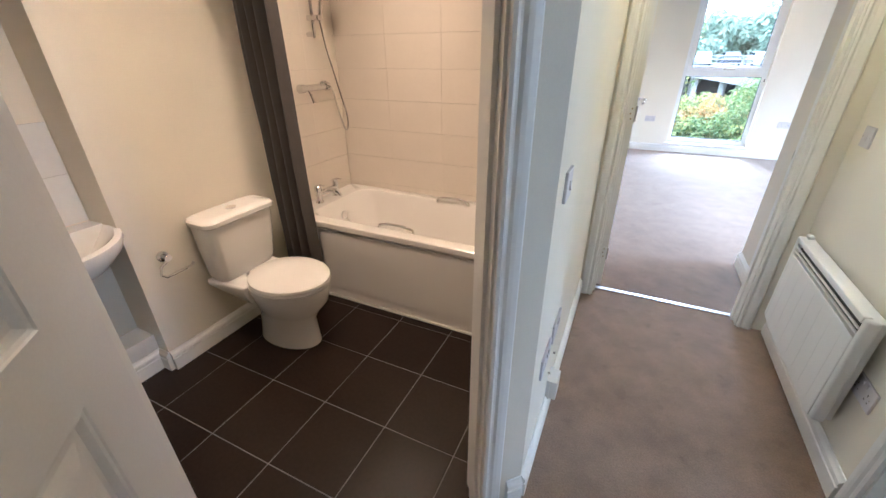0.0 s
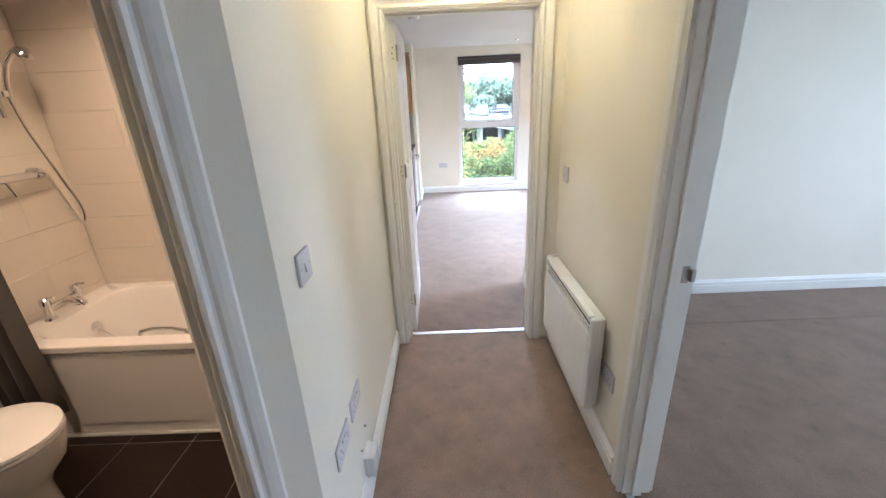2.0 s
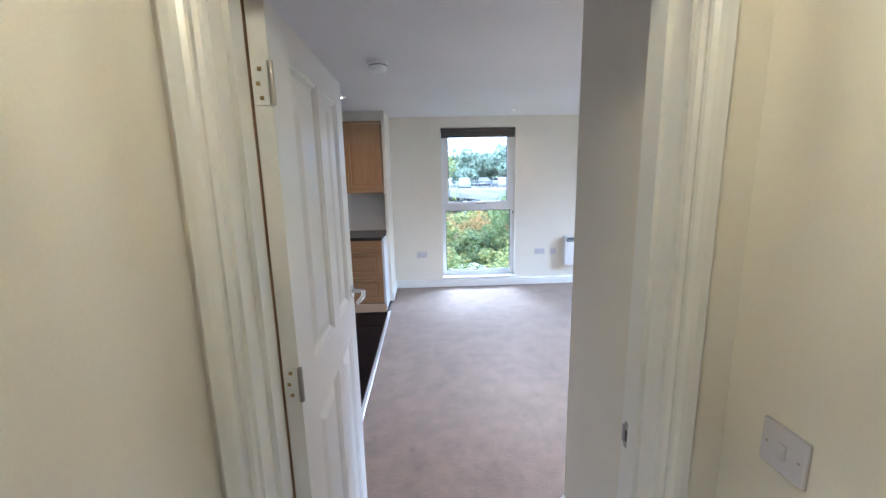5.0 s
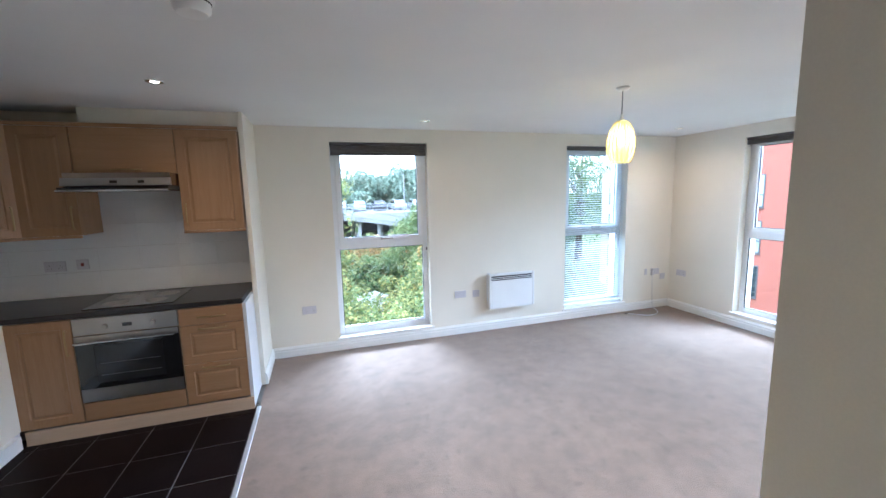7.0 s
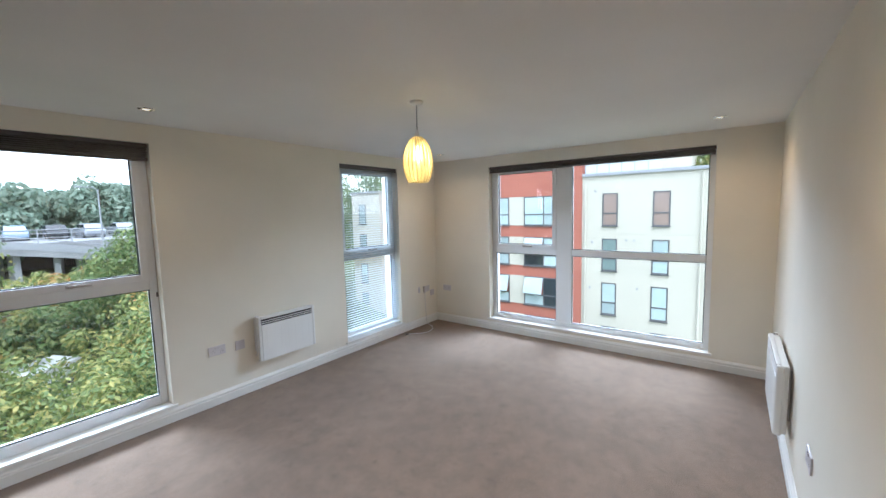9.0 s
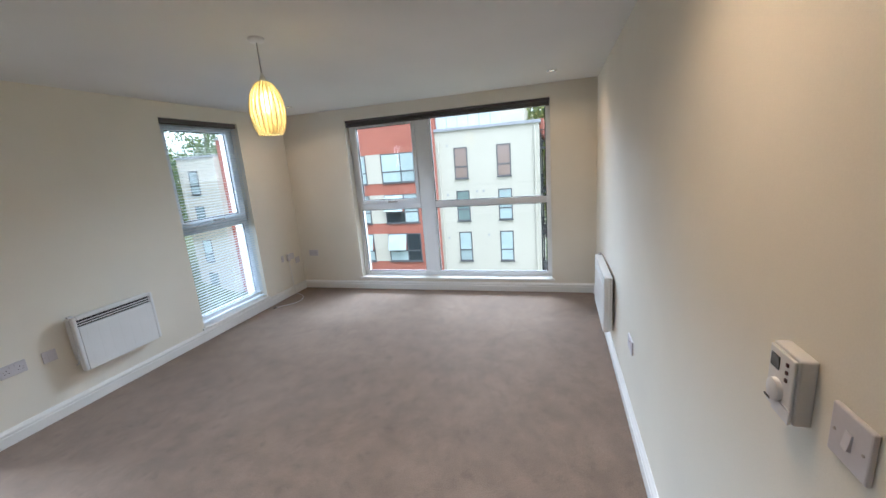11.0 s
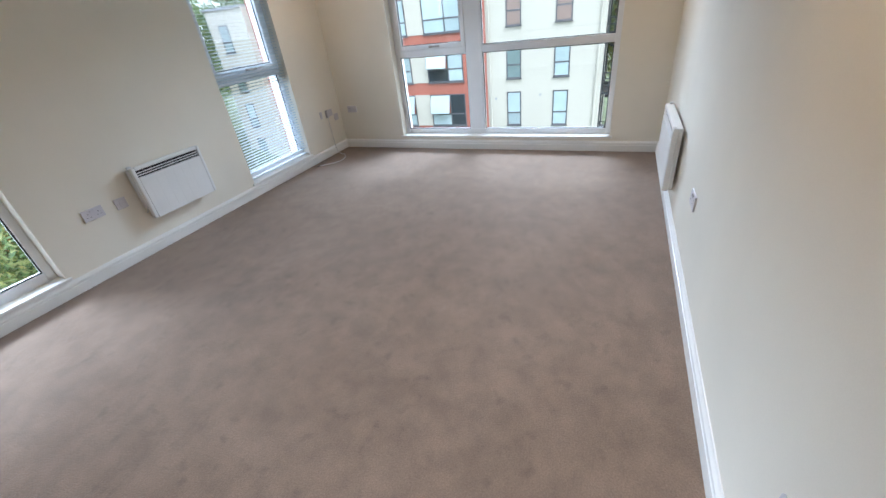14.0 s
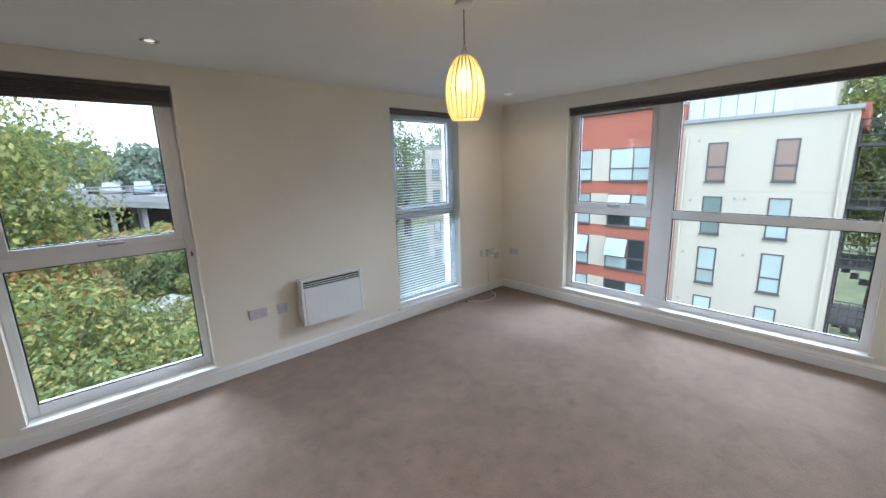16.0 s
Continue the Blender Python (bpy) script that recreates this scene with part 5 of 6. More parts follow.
def leaf_mat(name, a, b, c):
    m = bpy.data.materials.new(name)
    m.use_nodes = True
    n, l = m.node_tree.nodes, m.node_tree.links
    bs_ = n["Principled BSDF"]
    bs_.inputs["Roughness"].default_value = 0.55
    g = n.new("ShaderNodeNewGeometry")
    r = n.new("ShaderNodeValToRGB")
    e = r.color_ramp.elements
    e[0].color, e[1].color = (*a, 1), (*c, 1)
    mid = e.new(0.62)
    mid.color = (*b, 1)
    l.new(g.outputs["Random Per Island"], r.inputs[0])
    l.new(r.outputs[0], bs_.inputs["Base Color"])
    tr = n.new("ShaderNodeBsdfTranslucent")
    l.new(r.outputs[0], tr.inputs[0])
    mx = n.new("ShaderNodeMixShader")
    mx.inputs[0].default_value = 0.42
    l.new(bs_.outputs[0], mx.inputs[1])
    l.new(tr.outputs[0], mx.inputs[2])
    l.new(mx.outputs[0], n["Material Output"].inputs[0])
    return m


LEAF_G = leaf_mat("green_leaves", (0.1, 0.165, 0.06), (0.175, 0.25, 0.085), (0.33, 0.35, 0.13))
LEAF_Y = leaf_mat("yellowing_leaves", (0.12, 0.18, 0.065), (0.25, 0.295, 0.09), (0.46, 0.4, 0.13))
LEAF_O = leaf_mat("orange_leaves", (0.2, 0.2, 0.07), (0.42, 0.29, 0.09), (0.54, 0.25, 0.1))
# distance haze is mixed into these pale bluish leaf colours
LEAF_H = leaf_mat("haze_paled_green_leaves", (0.17, 0.24, 0.175), (0.24, 0.31, 0.235), (0.32, 0.37, 0.28))
LEAF_D = leaf_mat("dark_green_leaves", (0.07, 0.12, 0.055), (0.11, 0.17, 0.08), (0.16, 0.21, 0.1))


def ground_z(x, y):
    """Flat by the flats, rising to the north."""
    k = max(0.0, min(1.0, (y - 9.0) / 30.0))
    return -9.6 + 6.1 * (k * k * (3 - 2 * k)) * max(0.0, min(1.0, (40 - x) / 20.0))


bm = bmesh.new()
gx = [-3000, -400, -120, -60, -40, -30, -22, -16, -10, -5, 0, 5, 10, 15, 20, 25, 30, 36, 44, 60, 120, 400, 3000]
gy = [-3000, -400, -100, -40, -20, -10, 0, 5, 9, 12, 15, 18, 21, 24, 27, 30, 33, 36, 39, 45, 60, 100, 400, 3000]
gv = [[bm.verts.new((x, y, ground_z(x, y))) for x in gx] for y in gy]
for j in range(len(gy) - 1):
    for i in range(len(gx) - 1):
        bm.faces.new((gv[j][i], gv[j][i + 1], gv[j + 1][i + 1], gv[j + 1][i]))
tagged(mesh_ob("ground", bm, GRASS, smooth=True), "rough grassy ground sloping up behind the flats", "ground", kind="structure")


def leaf_cloud(rng, centre, radii, count, size, clumps):
    """Leaves as small bent quads, gathered in clumps on an uneven crown."""
    d = rng.normal(size=(clumps, 3))
    d /= np.linalg.norm(d, axis=1)[:, None]
    rad = rng.uniform(0.45, 1.0, clumps)[:, None]
    cl = d * rad * np.array(radii)
    cr = rng.uniform(0.16, 0.36, clumps) * float(np.mean(radii))
    pick = rng.integers(0, clumps, count)
    off = rng.normal(size=(count, 3))
    off /= np.linalg.norm(off, axis=1)[:, None]
    off *= (rng.uniform(0.5, 1.0, count) ** 0.5 * cr[pick])[:, None]
    p = np.array(centre) + cl[pick] + off
    nrm = off + rng.normal(size=(count, 3)) * 0.35 * cr[pick][:, None] + np.array([0, 0, 0.25])
    nrm /= np.linalg.norm(nrm, axis=1)[:, None]
    t = np.cross(nrm, rng.normal(size=(count, 3)))
    t /= np.linalg.norm(t, axis=1)[:, None]
    b = np.cross(nrm, t)
    s = size * rng.uniform(0.6, 1.35, count)[:, None]
    q = np.stack([p - t * s, p + b * s * 0.5 + nrm * s * 0.15, p + t * s, p - b * s * 0.5 + nrm * s * 0.15], axis=1)
    return q.reshape(-1, 3)


def tree(name, x, y, height, radius, leaves, size, material, label, seed, zc=0.62, squash=1.0, z0=None, group="trees"):
    rng = np.random.default_rng(seed)
    g = ground_z(x, y) if z0 is None else z0
    t = thing(name, pose(x, y, g), label, "tree" if name == "tree" else "bush", group)
    limbs = bmesh.new()
    lean = rng.uniform(-0.04, 0.04, 2) * height
    tr = 0.028 * height
    tube(limbs, [(0, 0, -0.2), (lean[0] * 0.3, lean[1] * 0.3, height * 0.3), (lean[0], lean[1], height * 0.62), (lean[0] * 1.3, lean[1] * 1.3, height * 0.88)], [tr * 1.25, tr * 0.85, tr * 0.5, tr * 0.12], 9)
    for k in range(9):
        a = rng.uniform(0, 2 * math.pi)
        h0 = height * rng.uniform(0.25, 0.7)
        r = radius * rng.uniform(0.55, 0.95)
        zt = h0 + height * rng.uniform(0.10, 0.28)
        f = h0 / (height * 0.62)
        bx, by = lean[0] * min(1, f), lean[1] * min(1, f)
        tube(limbs, [(bx, by, h0), (bx + 0.5 * r * math.cos(a), by + 0.5 * r * math.sin(a), (h0 * 0.45 + zt * 0.55)), (bx + r * math.cos(a), by + r * math.sin(a), zt)], [tr * 0.42, tr * 0.26, tr * 0.06], 6)
    part("trunk", limbs, BARK, t, "brown trunk with limbs", smooth=True)
    v = leaf_cloud(rng, (lean[0], lean[1], height * zc), (radius, radius * squash, height * (1 - zc)), leaves, size, max(14, leaves // 110))
    n = len(v) // 4
    me = bpy.data.meshes.new("crown")
    me.from_pydata(v.tolist(), [], np.arange(4 * n).reshape(-1, 4).tolist())
    me.materials.append(material)
    c = new("crown", me)
    c.parent = t
    return t


# trees and bushes below and beyond the tall windows
tree("tree", -2.1, 22.5, 12.6, 4.2, 24000, 0.105, LEAF_Y, "broad tree turning yellow and orange outside the window", 1, 0.60)
tree("tree", -0.6, 21.0, 8.0, 2.2, 1500, 0.15, LEAF_O, "small tree with orange autumn leaves", 2)
tree("tree", 0.4, 10.8, 7.4, 2.6, 20000, 0.075, LEAF_G, "dense green tree below the window", 3, 0.6)
tree("tree", 2.5, 13.6, 7.3, 2.5, 18000, 0.08, LEAF_Y, "yellow-green tree below the window", 4, 0.6)
tree("tree", 4.8, 12.6, 8.6, 2.2, 16000, 0.08, LEAF_G, "green tree close to the flats", 5, 0.6)
tree("tree", -0.4, 16.0, 7.8, 2.6, 14000, 0.09, LEAF_Y, "thin yellowing tree on the slope", 6, 0.6)
tree("tree", 1.6, 18.6, 5.6, 2.0, 10000, 0.09, LEAF_G, "low green tree on the slope", 12, 0.55)
tree("tree", 5.0, 16.6, 8.2, 2.2, 13000, 0.09, LEAF_Y, "yellow-green tree on the slope", 13, 0.6)
tree("tree", 7.0, 18.0, 8.6, 2.3, 11000, 0.10, LEAF_O, "tree with orange autumn leaves", 7, 0.62)
tree("tree", 7.6, 26.0, 7.0, 2.6, 12000, 0.11, LEAF_G, "green tree at the foot of the ramp", 8)
tree("tree", 9.4, 21.0, 6.4, 2.6, 14000, 0.10, LEAF_G, "tall green tree seen through the blind", 9)
tree("tree", 12.5, 26.0, 11.5, 3.6, 15000, 0.12, LEAF_G, "tall green tree beyond the flats", 10)
for k, (bx, by, hh_, rr, mt) in enumerate(((-0.5, 27.5, 3.0, 2.4, LEAF_O), (1.0, 24.0, 3.4, 2.2, LEAF_Y), (5.6, 23.0, 4.2, 2.2, LEAF_Y), (3.6, 19.0, 2.6, 2.0, LEAF_G), (6.0, 31.0, 3.4, 2.6, LEAF_O), (2.4, 30.0, 2.6, 2.6, LEAF_Y), (4.4, 28.0, 3.2, 2.4, LEAF_G), (2.0, 34.0, 2.2, 2.6, LEAF_O), (5.2, 35.0, 2.4, 2.6, LEAF_Y), (-4.5, 29.0, 3.4, 2.6, LEAF_G))):
    tree("bush", bx, by, hh_, rr, 3200, 0.14, mt, "loose bush with autumn leaves on the slope", 30 + k, 0.5, group="bushes on the slope")
# wood behind the car park, most crowns in leaf colours paled for haze
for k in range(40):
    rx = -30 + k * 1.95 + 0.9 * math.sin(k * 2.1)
    tree("tree", rx, 64 + 6.0 * (k % 2) + 2.5 * math.sin(k * 1.7), 9.4 + 0.9 * math.sin(k * 0.55 + 1.0) + 0.5 * math.sin(k * 2.3), 4.4, 4600, 0.36, (LEAF_H, LEAF_H, LEAF_H, LEAF_G)[k % 4], "tall green tree in the distant wood, leaf colour paled for haze", 60 + k, 0.52, group="distant wood")

# raised car park
ZD = -0.15
deck = thing("parking_deck", pose(2.0, 49.0, ground_z(2, 49)), "raised concrete car park deck on slim columns", "car park")
gz = ground_z(2, 44)
DH = ZD - gz
part("slab", B(-26, -3.5, DH - 0.45, 26, 12, DH), CONC, deck)
part("edge_beam", B(-26, -3.75, DH - 0.75, 26, -3.45, DH + 0.05), CONC, deck)
part("back_wall", B(-26, 11.5, -0.5, 26, 11.9, DH - 0.45), DSTEEL, deck, "dark wall under the deck")
for k in range(14):
    part("column", B(-25 + k * 3.9, -3.3, -0.6, -24.65 + k * 3.9, -2.95, DH - 0.45), CONC, deck)
    part("column", B(-25 + k * 3.9, 4.0, -0.6, -24.65 + k * 3.9, 4.35, DH - 0.45), CONC, deck)
for z in (0.45, 0.8, 1.1):
    part("guard_rail", tube(bmesh.new(), [(-26, -3.6, DH + z), (26, -3.6, DH + z)], 0.035, 6), COPING, deck)
for k in range(27):
    part("rail_post", B(-26 + k * 2.0, -3.64, DH, -25.93 + k * 2.0, -3.56, DH + 1.12), COPING, deck)
ramp = thing("parking_ramp", pose(2.8, 45.3, ground_z(3, 40)), "curved concrete ramp leading down from the deck", "ramp")
rb_ = bmesh.new()
secs = []
for i in range(13):
    u = i / 12
    x, z = -2.5 + 13.0 * u, DH + 0.1 - 2.2 * u ** 1.7
    secs.append([(x, -1.9, z - 0.5), (x, 0.0, z - 0.5), (x, 0.0, z), (x, -1.9, z)])
rings(rb_, secs)
part("roadway", rb_, CONC, ramp)
for i in range(1, 6):
    u = i / 6
    part("column", B(-2.5 + 13.0 * u - 0.18, -1.2, -0.8, -2.5 + 13.0 * u + 0.18, -0.85, DH - 0.35 - 2.2 * u ** 1.7), CONC, ramp)
part("ramp_rail", tube(bmesh.new(), [(-2.5 + 13.0 * i / 12, -1.85, DH + 0.95 - 2.2 * (i / 12) ** 1.7) for i in range(13)], 0.05, 6), COPING, ramp)
part("ramp_parapet", rings(bmesh.new(), [[(a[3][0], -1.92, a[3][2]), (a[3][0], -1.78, a[3][2]), (a[3][0], -1.78, a[3][2] + 0.55), (a[3][0], -1.92, a[3][2] + 0.55)] for a in secs]), COPING, ramp)


def car(m, color, label, name="parked_car", tall=False):
    c = thing(name, m, label, "car" if not tall else "van", "parked cars")
    paint = mat("car_paint", color, 0.25, 0.03, 2, 40, 0.01, 0.0, coat=0.6)
    hgt = 1.45 if not tall else 2.1

    def sec(x, w, z0, z1):
        return [(x, -w, z0), (x, w, z0), (x, w, z1), (x, -w, z1)]
    body = [sec(-2.1, 0.72, 0.42, 0.72), sec(-1.95, 0.83, 0.28, 0.86), sec(-1.0, 0.87, 0.25, 0.92), sec(1.2, 0.87, 0.25, 0.92), sec(1.95, 0.82, 0.28, 0.80), sec(2.1, 0.72, 0.40, 0.66)]
    part("body", rings(bmesh.new(), body), paint, c, bevel=0.06)
    if tall:
        top = [sec(-2.0, 0.80, 0.9, 1.9), sec(-1.9, 0.80, 0.9, hgt), sec(0.8, 0.80, 0.9, hgt), sec(1.3, 0.78, 0.9, 1.3), sec(1.7, 0.74, 0.85, 0.95)]
    else:
        top = [sec(-1.75, 0.76, 0.9, 0.96), sec(-1.25, 0.68, 0.9, 1.36), sec(-0.4, 0.66, 0.9, hgt), sec(0.35, 0.66, 0.9, 1.40), sec(1.15, 0.74, 0.9, 0.94)]
    part("cabin", rings(bmesh.new(), top), paint, c, bevel=0.05)
    part("side_window", B(-1.1, -0.80, 0.98, 0.5, -0.665, 1.30), DARKG, c, "dark side glass")
    part("side_window", B(-1.1, 0.665, 0.98, 0.5, 0.80, 1.30), DARKG, c, "dark side glass")
    ws = rings(bmesh.new(), [[(0.42, -0.62, 1.37), (0.42, 0.62, 1.37), (1.08, 0.68, 0.98), (1.08, -0.68, 0.98)], [(0.45, -0.62, 1.40), (0.45, 0.62, 1.40), (1.11, 0.68, 1.01), (1.11, -0.68, 1.01)]])
    part("windscreen", ws, DARKG, c, "dark windscreen")
    for wx in (-1.3, 1.3):
        for wy in (-0.80, 0.80):
            w = part("wheel", tube(bmesh.new(), [(wx, wy - 0.1, 0.32), (wx, wy + 0.1, 0.32)], 0.32, 16), BLACK, c, "black tyre", smooth=True)
            part("rim", tube(bmesh.new(), [(wx, wy - 0.105, 0.32), (wx, wy + 0.105, 0.32)], 0.19, 12), COPING, w)
    return c


CARS = [((0.28, 0.29, 0.31), "dull silver car parked on the deck"), ((0.46, 0.47, 0.48), "pale grey car parked on the deck"), ((0.08, 0.12, 0.25), "dark blue car parked on the deck"), ((0.34, 0.36, 0.40), "grey car parked on the deck"), ((0.05, 0.05, 0.055), "black car parked on the deck"), ((0.30, 0.40, 0.52), "pale blue car parked on the deck")]
for k in range(15):
    col, lab = CARS[(k * 5 + k // 4) % len(CARS)]
    car(pose(-19 + k * 2.75 + 0.2 * math.sin(k), 55.5 + 1.4 * math.sin(k * 2.2) * 0.3, ZD, 0, 0, 90 + 4 * math.sin(k * 1.3)), col, lab)
car(pose(3.2, 24.4, ground_z(3.2, 24.4), 0, 0, 25), (0.80, 0.80, 0.80), "white van parked among the trees below", "parked_van", True)
# street lamp
sl = thing("street_lamp", pose(9.5, 43.0, ground_z(9.5, 43)), "tall slim grey street lamp beyond the ramp", "street lamp")
part("post", tube(bmesh.new(), [(0, 0, 0), (0, 0, 7.6)], [0.09, 0.05], 10), COPING, sl, smooth=True)
part("arm", tube(bmesh.new(), [(0, 0, 7.55), (-0.3, 0, 7.75), (-1.0, 0, 7.8)], 0.035, 8), COPING, sl, smooth=True)
part("head", B(-1.45, -0.12, 7.74, -0.95, 0.12, 7.86), COPING, sl, bevel=0.03)

# flats across the yard
XB = 24.0
ap = thing("apartment_building", pose(XB, 8.35, -9.6), "white and orange-red rendered block of flats", "building")
G0 = 9.6


def facade(name, y0, y1, ztop, material, x0=0.0, thick=9.0):
    return part(name, B(x0, y0 - 8.35, -0.5, thick, y1 - 8.35, ztop + G0), material, ap)


facade("white_wing_wall", 2.20, 8.35, 3.45, RENDERW)
facade("red_wing_wall", 8.352, 24.75, 4.42, RENDERR, -0.06)
facade("far_white_wall", 24.752, 28.2, 3.32, RENDERW, -0.55)
part("red_return_wall", B(1.2, 1.98 - 8.35, 2.75 + G0, 8.9, 2.198 - 8.35, 3.75 + G0), RENDERR, ap, "orange-red render return wall")
part("roof_coping", B(-0.12, 2.10 - 8.35, 3.45 + G0, 9.1, 8.34 - 8.35, 3.62 + G0), COPING, ap)
part("roof_coping", B(-0.20, 0.003, 4.42 + G0, 9.1, 24.75 - 8.35, 4.56 + G0), COPING, ap)
part("roof_coping", B(-0.66, 24.76 - 8.35, 3.32 + G0, 9.1, 28.3 - 8.35, 3.45 + G0), COPING, ap)
part("penthouse_wall", B(2.6, 3.2 - 8.35, 3.5 + G0, 8.5, 8.2 - 8.35, 6.0 + G0), RENDERW, ap)
for k in range(6):
    y0 = 4.3 + k * 0.67
    part("balustrade_pane", B(0.35, y0 - 8.35, 3.64 + G0, 0.38, y0 + 0.63 - 8.35, 4.72 + G0), BALGL, ap, "pale glass balustrade pane")
    part("balustrade_post", B(0.33, y0 + 0.635 - 8.35, 3.63 + G0, 0.39, y0 + 0.665 - 8.35, 4.78 + G0), COPING, ap)
part("penthouse_window", B(2.55, 5.2 - 8.35, 3.9 + G0, 2.6, 6.4 - 8.35, 5.6 + G0), PALEG, ap)
part("downpipe", tube(bmesh.new(), [(-0.09, -0.22, -0.3), (-0.09, -0.22, 2.9 + G0)], 0.05, 8), RENDERW, ap, smooth=True)
part("downpipe", tube(bmesh.new(), [(-0.07, 2.42 - 8.35, -0.3), (-0.07, 2.42 - 8.35, 3.3 + G0)], 0.05, 8), RENDERW, ap, smooth=True)


def flat_window(y0, y1, z0, z1, glass, x=0.0, split=(), open_top=False, transom=0.38):
    """Grey framed window with a transom on the facade; y0 < y1."""
    a, b, c, d = y0 - 8.35, y1 - 8.35, z0 + G0, z1 + G0
    f = 0.065
    fb = bmesh.new()
    box(fb, x - 0.035, a, c, x + 0.05, a + f, d)
    box(fb, x - 0.035, b - f, c, x + 0.05, b, d)
    box(fb, x - 0.035, a + f, c, x + 0.05, b - f, c + f)
    box(fb, x - 0.035, a + f, d - f, x + 0.05, b - f, d)
    zt = c + (d - c) * transom
    box(fb, x - 0.035, a + f, zt - 0.04, x + 0.05, b - f, zt + 0.04)
    for s in split:
        q = a + (b - a) * s
        box(fb, x - 0.034, q - 0.035, c + f, x + 0.05, q + 0.035, zt - 0.04)
        box(fb, x - 0.034, q - 0.035, zt + 0.04, x + 0.05, q + 0.035, d - f)
    w = part("window", fb, GREYF, ap, "grey framed window")
    part("sill", B(x - 0.09, a - 0.04, c - 0.06, x - 0.002, b + 0.04, c - 0.005), GREYF, w)
    cuts = [0.0, *split, 1.0]
    for i, (u, v) in enumerate(zip(cuts, cuts[1:])):
        ya, yb = a + (b - a) * u + f * 0.6, a + (b - a) * v - f * 0.6
        gl = glass[i % len(glass)]
        part("pane", B(x - 0.016, ya, c + f, x - 0.006, yb, zt - 0.04), gl, w)
        if open_top and i == len(cuts) - 2:
            ob_ = B(-0.012, ya, -(d - f - zt - 0.04), 0.0, yb, 0.0)
            ob_.transform(pose(x - 0.03, 0, d - f, 0, 17, 0))
            part("open_casement", ob_, PALEG, w, "casement tilted open")
        else:
            part("pane", B(x - 0.016, ya, zt + 0.04, x - 0.006, yb, d - f), gl, w)
    return w


ROWS_Z = [(0.62, 2.46), (-1.98, -0.12), (-4.55, -2.68), (-7.12, -5.26)]
for k, (z0, z1) in enumerate(ROWS_Z):
    flat_window(6.38, 7.20, z0, z1, [[BROWNG], [MIDG], [PALEG], [PALEG]][k], -0.0)
    flat_window(3.80, 4.62, z0, z1, [[BROWNG], [PALEG], [PALEG], [PALEG]][k], -0.0)
    for yb0 in (8.9, 14.9):
        flat_window(yb0 + 4.20, yb0 + 5.05, z0, z1, [PALEG], -0.06, (), k == 2)
        part("white_panel", B(-0.085, yb0 + 3.15 - 8.35, z0 + G0, -0.061, yb0 + 4.18 - 8.35, z1 + G0), RENDERW, ap, "white render panel between windows")
        flat_window(yb0 + 0.85, yb0 + 3.13, z0, z1, [[PALEG, PALEG], [PALEG, DARKG], [DARKG, PALEG], [PALEG, DARKG]][k], -0.06, (0.42,), k in (1, 2))
    flat_window(26.45, 27.30, z0 + 0.1, z1 - 0.05, [[PALEG], [MIDG], [PALEG], [MIDG]][k], -0.55)
for y_, z_ in ((7.75, -0.35), (5.9, -0.2), (5.5, -0.2), (7.85, -3.05), (7.9, -5.6), (7.6, 2.6), (4.2, -0.25), (5.3, -2.9)):
    part("wall_vent", B(-0.02, y_ - 8.4, z_ + G0 - 0.06, -0.002, y_ - 8.29, z_ + G0 + 0.06), COPING, ap, "small grey wall vent")

# dark steel stair tower beside the flats
st = thing("steel_stair", pose(25.2, 0.5, -9.6), "dark steel outside staircase beside the flats", "staircase")
for px, py in ((0, -1.6), (0, 1.7), (3.0, -1.6), (3.0, 1.7)):
    part("post", B(px - 0.07, py - 0.07, -0.3, px + 0.07, py + 0.07, 12.6), DSTEEL, st)
for lv in range(5):
    z = 1.2 + lv * 2.6
    part("landing", B(-0.1, -1.7, z, 3.1, 1.8, z + 0.14), DSTEEL, st)
    for hz in (0.45, 0.8, 1.1):
        part("rail", tube(bmesh.new(), [(-0.08, -1.65, z + hz), (-0.08, 1.75, z + hz)], 0.03, 6), DSTEEL, st)
    for k in range(12):
        part("baluster", B(-0.10, -1.6 + k * 0.29, z + 0.14, -0.06, -1.57 + k * 0.29, z + 1.1), DSTEEL, st)
    if lv < 4:
        sg = bmesh.new()
        for k in range(10):
            box(sg, 0.5, -1.5 + k * 0.30, z + 0.15 + k * 0.24, 1.6, -1.22 + k * 0.30, z + 0.20 + k * 0.24)
        part("flight", sg, DSTEEL, st)
tree("tree", 31.0, 0.6, 17.0, 4.0, 14000, 0.13, LEAF_Y, "tall yellowing tree behind the staircase", 201, 0.68)
tree("tree", 36.0, 3.0, 19.0, 4.5, 14000, 0.15, LEAF_H, "tall green tree behind the flats", 202, 0.70)
tree("tree", 30.0, -9.0, 14.0, 4.0, 4000, 0.22, LEAF_G, "green tree beside the flats", 203)
tree("bush", 21.8, 1.3, 4.6, 1.7, 4500, 0.13, LEAF_Y, "yellow-green bush at the foot of the flats", 204, 0.55)
tree("bush", 22.4, -2.2, 5.2, 2.0, 4000, 0.13, LEAF_G, "green bush at the foot of the staircase", 205, 0.55)
for k, (bx, by, hh_) in enumerate(((31, 34, 15), (36, 27, 17), (19, 38, 13), (25, 42, 14), (33, 44, 16), (17, 31, 10))):
    tree("tree", bx, by, hh_, 3.9, 10000, 0.15, (LEAF_G, LEAF_D)[k % 2], "tall green tree beyond the far end of the flats", 220 + k, 0.6)


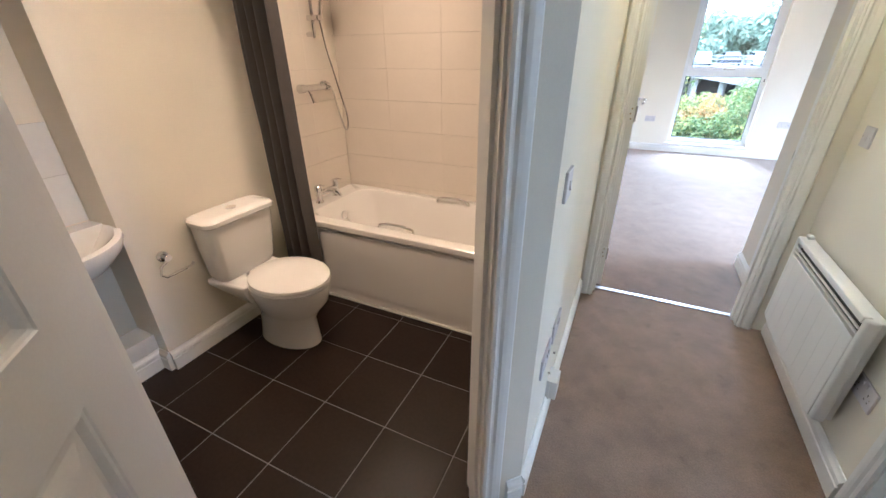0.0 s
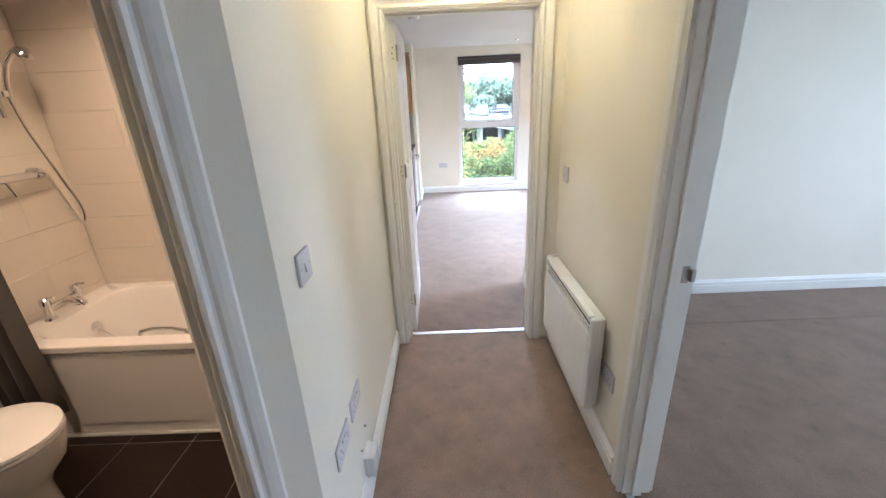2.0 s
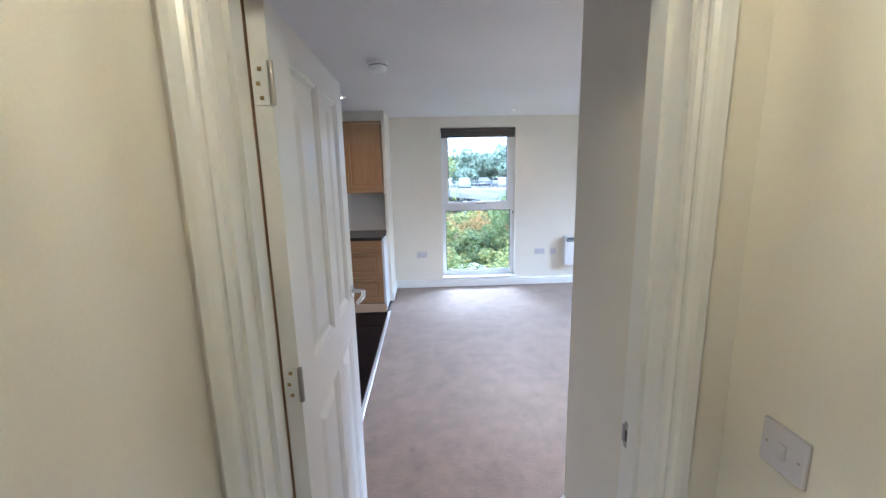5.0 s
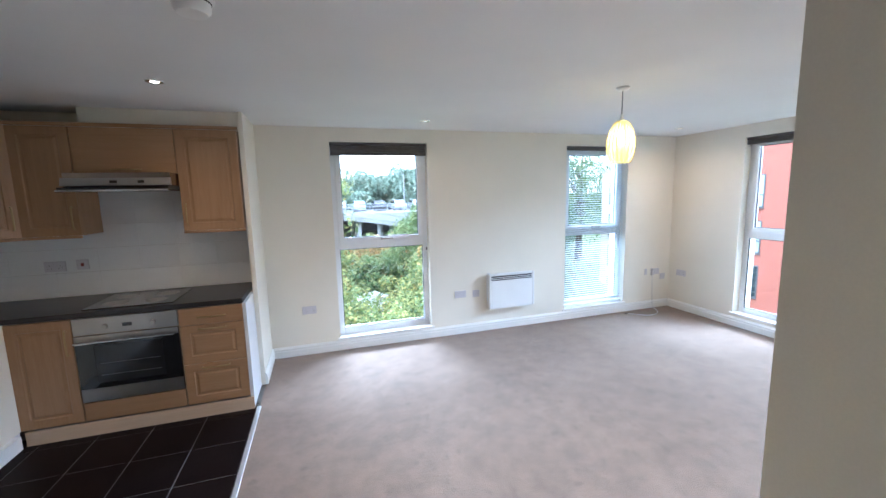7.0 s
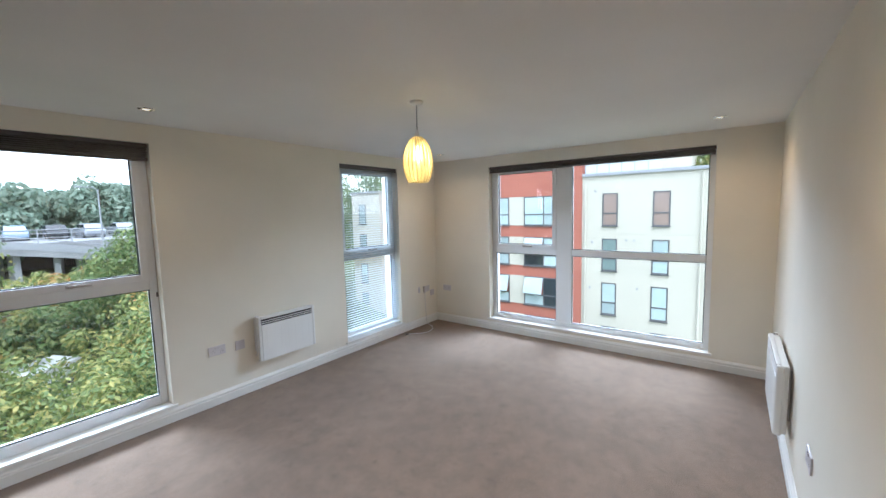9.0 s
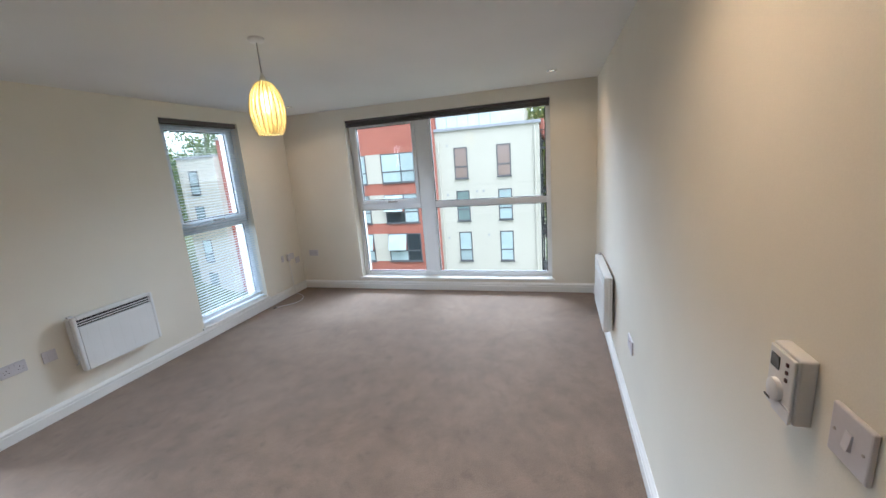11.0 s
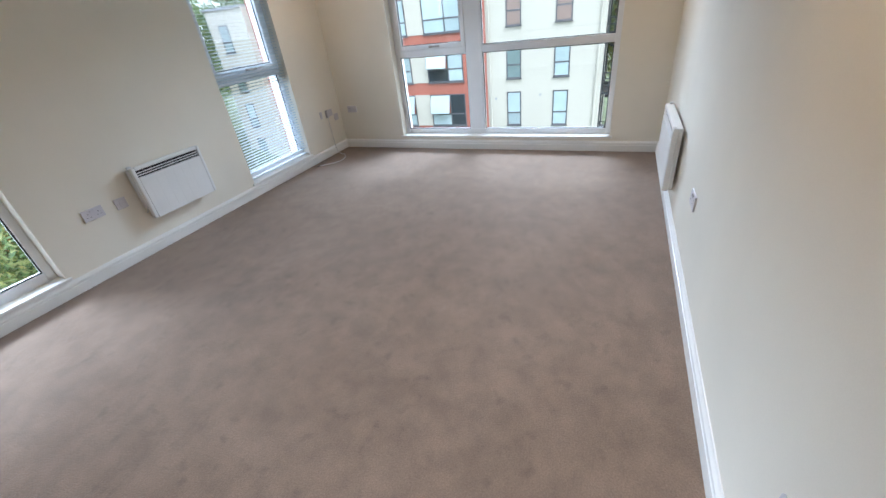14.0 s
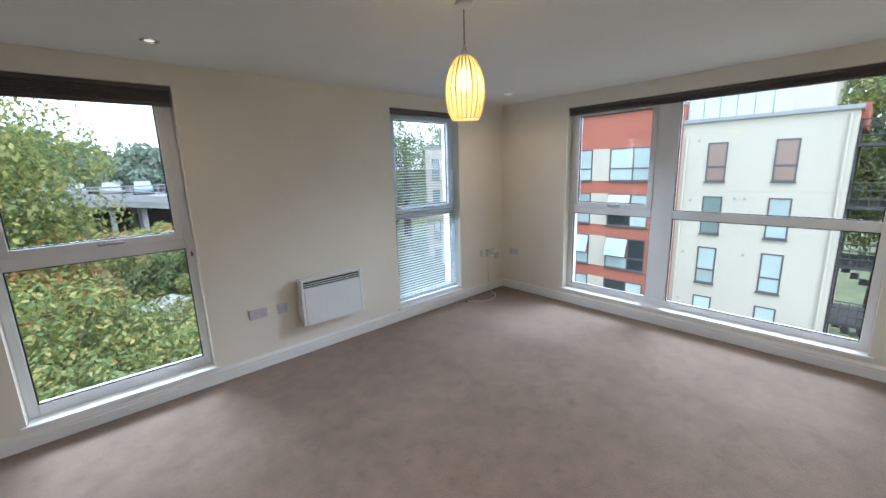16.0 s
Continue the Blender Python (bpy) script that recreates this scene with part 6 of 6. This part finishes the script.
# ---- tiles, last ----
def clip_half(poly, px, py, nx, ny):
    """Keep the part of a polygon where (p - (px, py)) . (nx, ny) >= 0."""
    out = []
    for i in range(len(poly)):
        a, b = poly[i], poly[(i + 1) % len(poly)]
        da = (a[0] - px) * nx + (a[1] - py) * ny
        db = (b[0] - px) * nx + (b[1] - py) * ny
        if da >= 0:
            out.append(a)
        if (da >= 0) != (db >= 0):
            u = da / (da - db)
            out.append((a[0] + (b[0] - a[0]) * u, a[1] + (b[1] - a[1]) * u))
    return out


def tile_mesh(pts, z0, z1, material, inset=0.010, cache={}):
    key = (tuple((round(x, 4), round(y, 4)) for x, y in pts), z0, z1, material.name)
    if key not in cache:
        bm = bmesh.new()
        cx, cy = sum(p[0] for p in pts) / len(pts), sum(p[1] for p in pts) / len(pts)
        lo = [(x, y, z0) for x, y in pts]
        mid = [(x, y, z1 - 0.0015) for x, y in pts]
        top = [(x + (cx - x) * inset, y + (cy - y) * inset, z1) for x, y in pts]
        rings(bm, [lo, mid, top])
        bmesh.ops.recalc_face_normals(bm, faces=bm.faces)
        me = bpy.data.meshes.new("tile")
        bm.to_mesh(me)
        bm.free()
        me.materials.append(material)
        cache[key] = me
    return cache[key]


def floor_tiles(name, label, area, ox, oy, px, py, glaze, cut=None):
    base = structure(name, prism(bmesh.new(), area, -0.0115, -0.0025), GROUT, label)
    xs = [p[0] for p in area]
    ys = [p[1] for p in area]
    g = 0.0023
    for i in range(math.floor((min(xs) - ox) / px), math.ceil((max(xs) - ox) / px)):
        for j in range(math.floor((min(ys) - oy) / py), math.ceil((max(ys) - oy) / py)):
            x0, y0 = ox + i * px, oy + j * py
            poly = [(x0 + g, y0 + g), (x0 + px - g, y0 + g), (x0 + px - g, y0 + py - g), (x0 + g, y0 + py - g)]
            poly = clip_half(poly, min(xs), 0, 1, 0)
            poly = clip_half(poly, max(xs), 0, -1, 0) if poly else poly
            poly = clip_half(poly, 0, min(ys), 0, 1) if poly else poly
            poly = clip_half(poly, 0, max(ys), 0, -1) if poly else poly
            if cut and poly:
                poly = clip_half(poly, *cut)
            if len(poly) < 3:
                continue
            ax, ay = poly[0]
            o = new("tile", tile_mesh([(x - ax, y - ay) for x, y in poly], -0.0025, 0.0, glaze))
            o.location = (ax, ay, 0)
            o.parent = base
    return base


floor_tiles("floor_kitchen", "dark brown ceramic kitchen floor tiles with pale grout", [(-2.30, 0.03), (TX - 0.018, 0.03), (TX - 0.018, YB - 0.6), (-2.30, YB - 0.6)], -0.518, 3.712, 0.352, 0.368, TILE)
cp = SPLAY @ Vector((0.5, -0.03, 0))
floor_tiles("floor_bathroom", "dark brown ceramic bathroom floor tiles with pale grout", [(-2.12, -3.30), (-0.20, -3.30), (-0.20, -0.835), (-2.12, -0.835)], -1.040, -1.597, 0.334, 0.345, BTILE, (cp.x, cp.y, -D45, D45))


def wall_tiles(parent, axis, face, out, a0, a1, z0, z1, pw, ph, za, material):
    """Glazed tiles on a wall face; axis is the one the wall runs along."""
    g = 0.0007
    rows = math.ceil((z1 - za) / ph) - math.floor((z0 - za) / ph)
    j0 = math.floor((z0 - za) / ph)
    for j in range(j0, j0 + rows):
        b0, b1 = max(z0, za + j * ph) + g, min(z1, za + (j + 1) * ph) - g
        if b1 - b0 < 0.006:
            continue
        k = 0
        while a0 + k * pw < a1 - 0.006:
            u0, u1 = a0 + k * pw + 0.0002, min(a1, a0 + (k + 1) * pw) - 0.0002
            k += 1
            me = tile_mesh([(0, 0), (u1 - u0, 0), (u1 - u0, b1 - b0), (0, b1 - b0)], 0.0, 0.007, material, 0.002)
            o = new("tile", me)
            o.parent = parent
            if axis == "x":
                o.matrix_basis = pose(u0 if out > 0 else u0, face, b0, 90, 0, 0) if out < 0 else pose(u1, face, b0, 90, 0, 180)
            else:
                o.matrix_basis = pose(face, u0, b0, 90, 0, 90) if out > 0 else pose(face, u1, b0, 90, 0, -90)


wn_ = structure("wall_tiling_bath", B(-1.904, -0.152, 0.556, -0.192, -0.1505, 2.30), WGROUT, "pale glazed tiles over the bath")
wall_tiles(wn_, "x", -0.152, -1, -1.896, -0.192, 0.557, 2.30, 0.40, 0.198, 1.388, WTILE)
ww_ = structure("wall_tiling_tap_end", B(-1.9045, -0.86, 0.556, -1.903, -0.160, 2.30), WGROUT, "pale glazed tiles at the tap end of the bath")
wall_tiles(ww_, "y", -1.903, 1, -0.86, -0.162, 0.557, 2.30, 0.40, 0.198, 1.388, WTILE)
wb_ = structure("splashback_basin", B(-2.1195, -2.36, 0.815, -2.117, -1.762, 1.245), WGROUT, "white tiled splashback above the basin")
wall_tiles(wb_, "y", -2.117, 1, -2.36, -1.762, 0.816, 1.245, 0.40, 0.214, 0.816, KTILE)
wk_ = structure("splashback_kitchen", B(-2.29, YB - 0.0025, ZC + 0.041, -0.183, YB - 0.0008, 1.92), WGROUT, "pale grey glazed kitchen splashback tiles")
wall_tiles(wk_, "x", YB - 0.0025, -1, -2.29, -0.183, ZC + 0.042, 1.92, 0.30, 0.20, ZC + 0.042, KTILE)
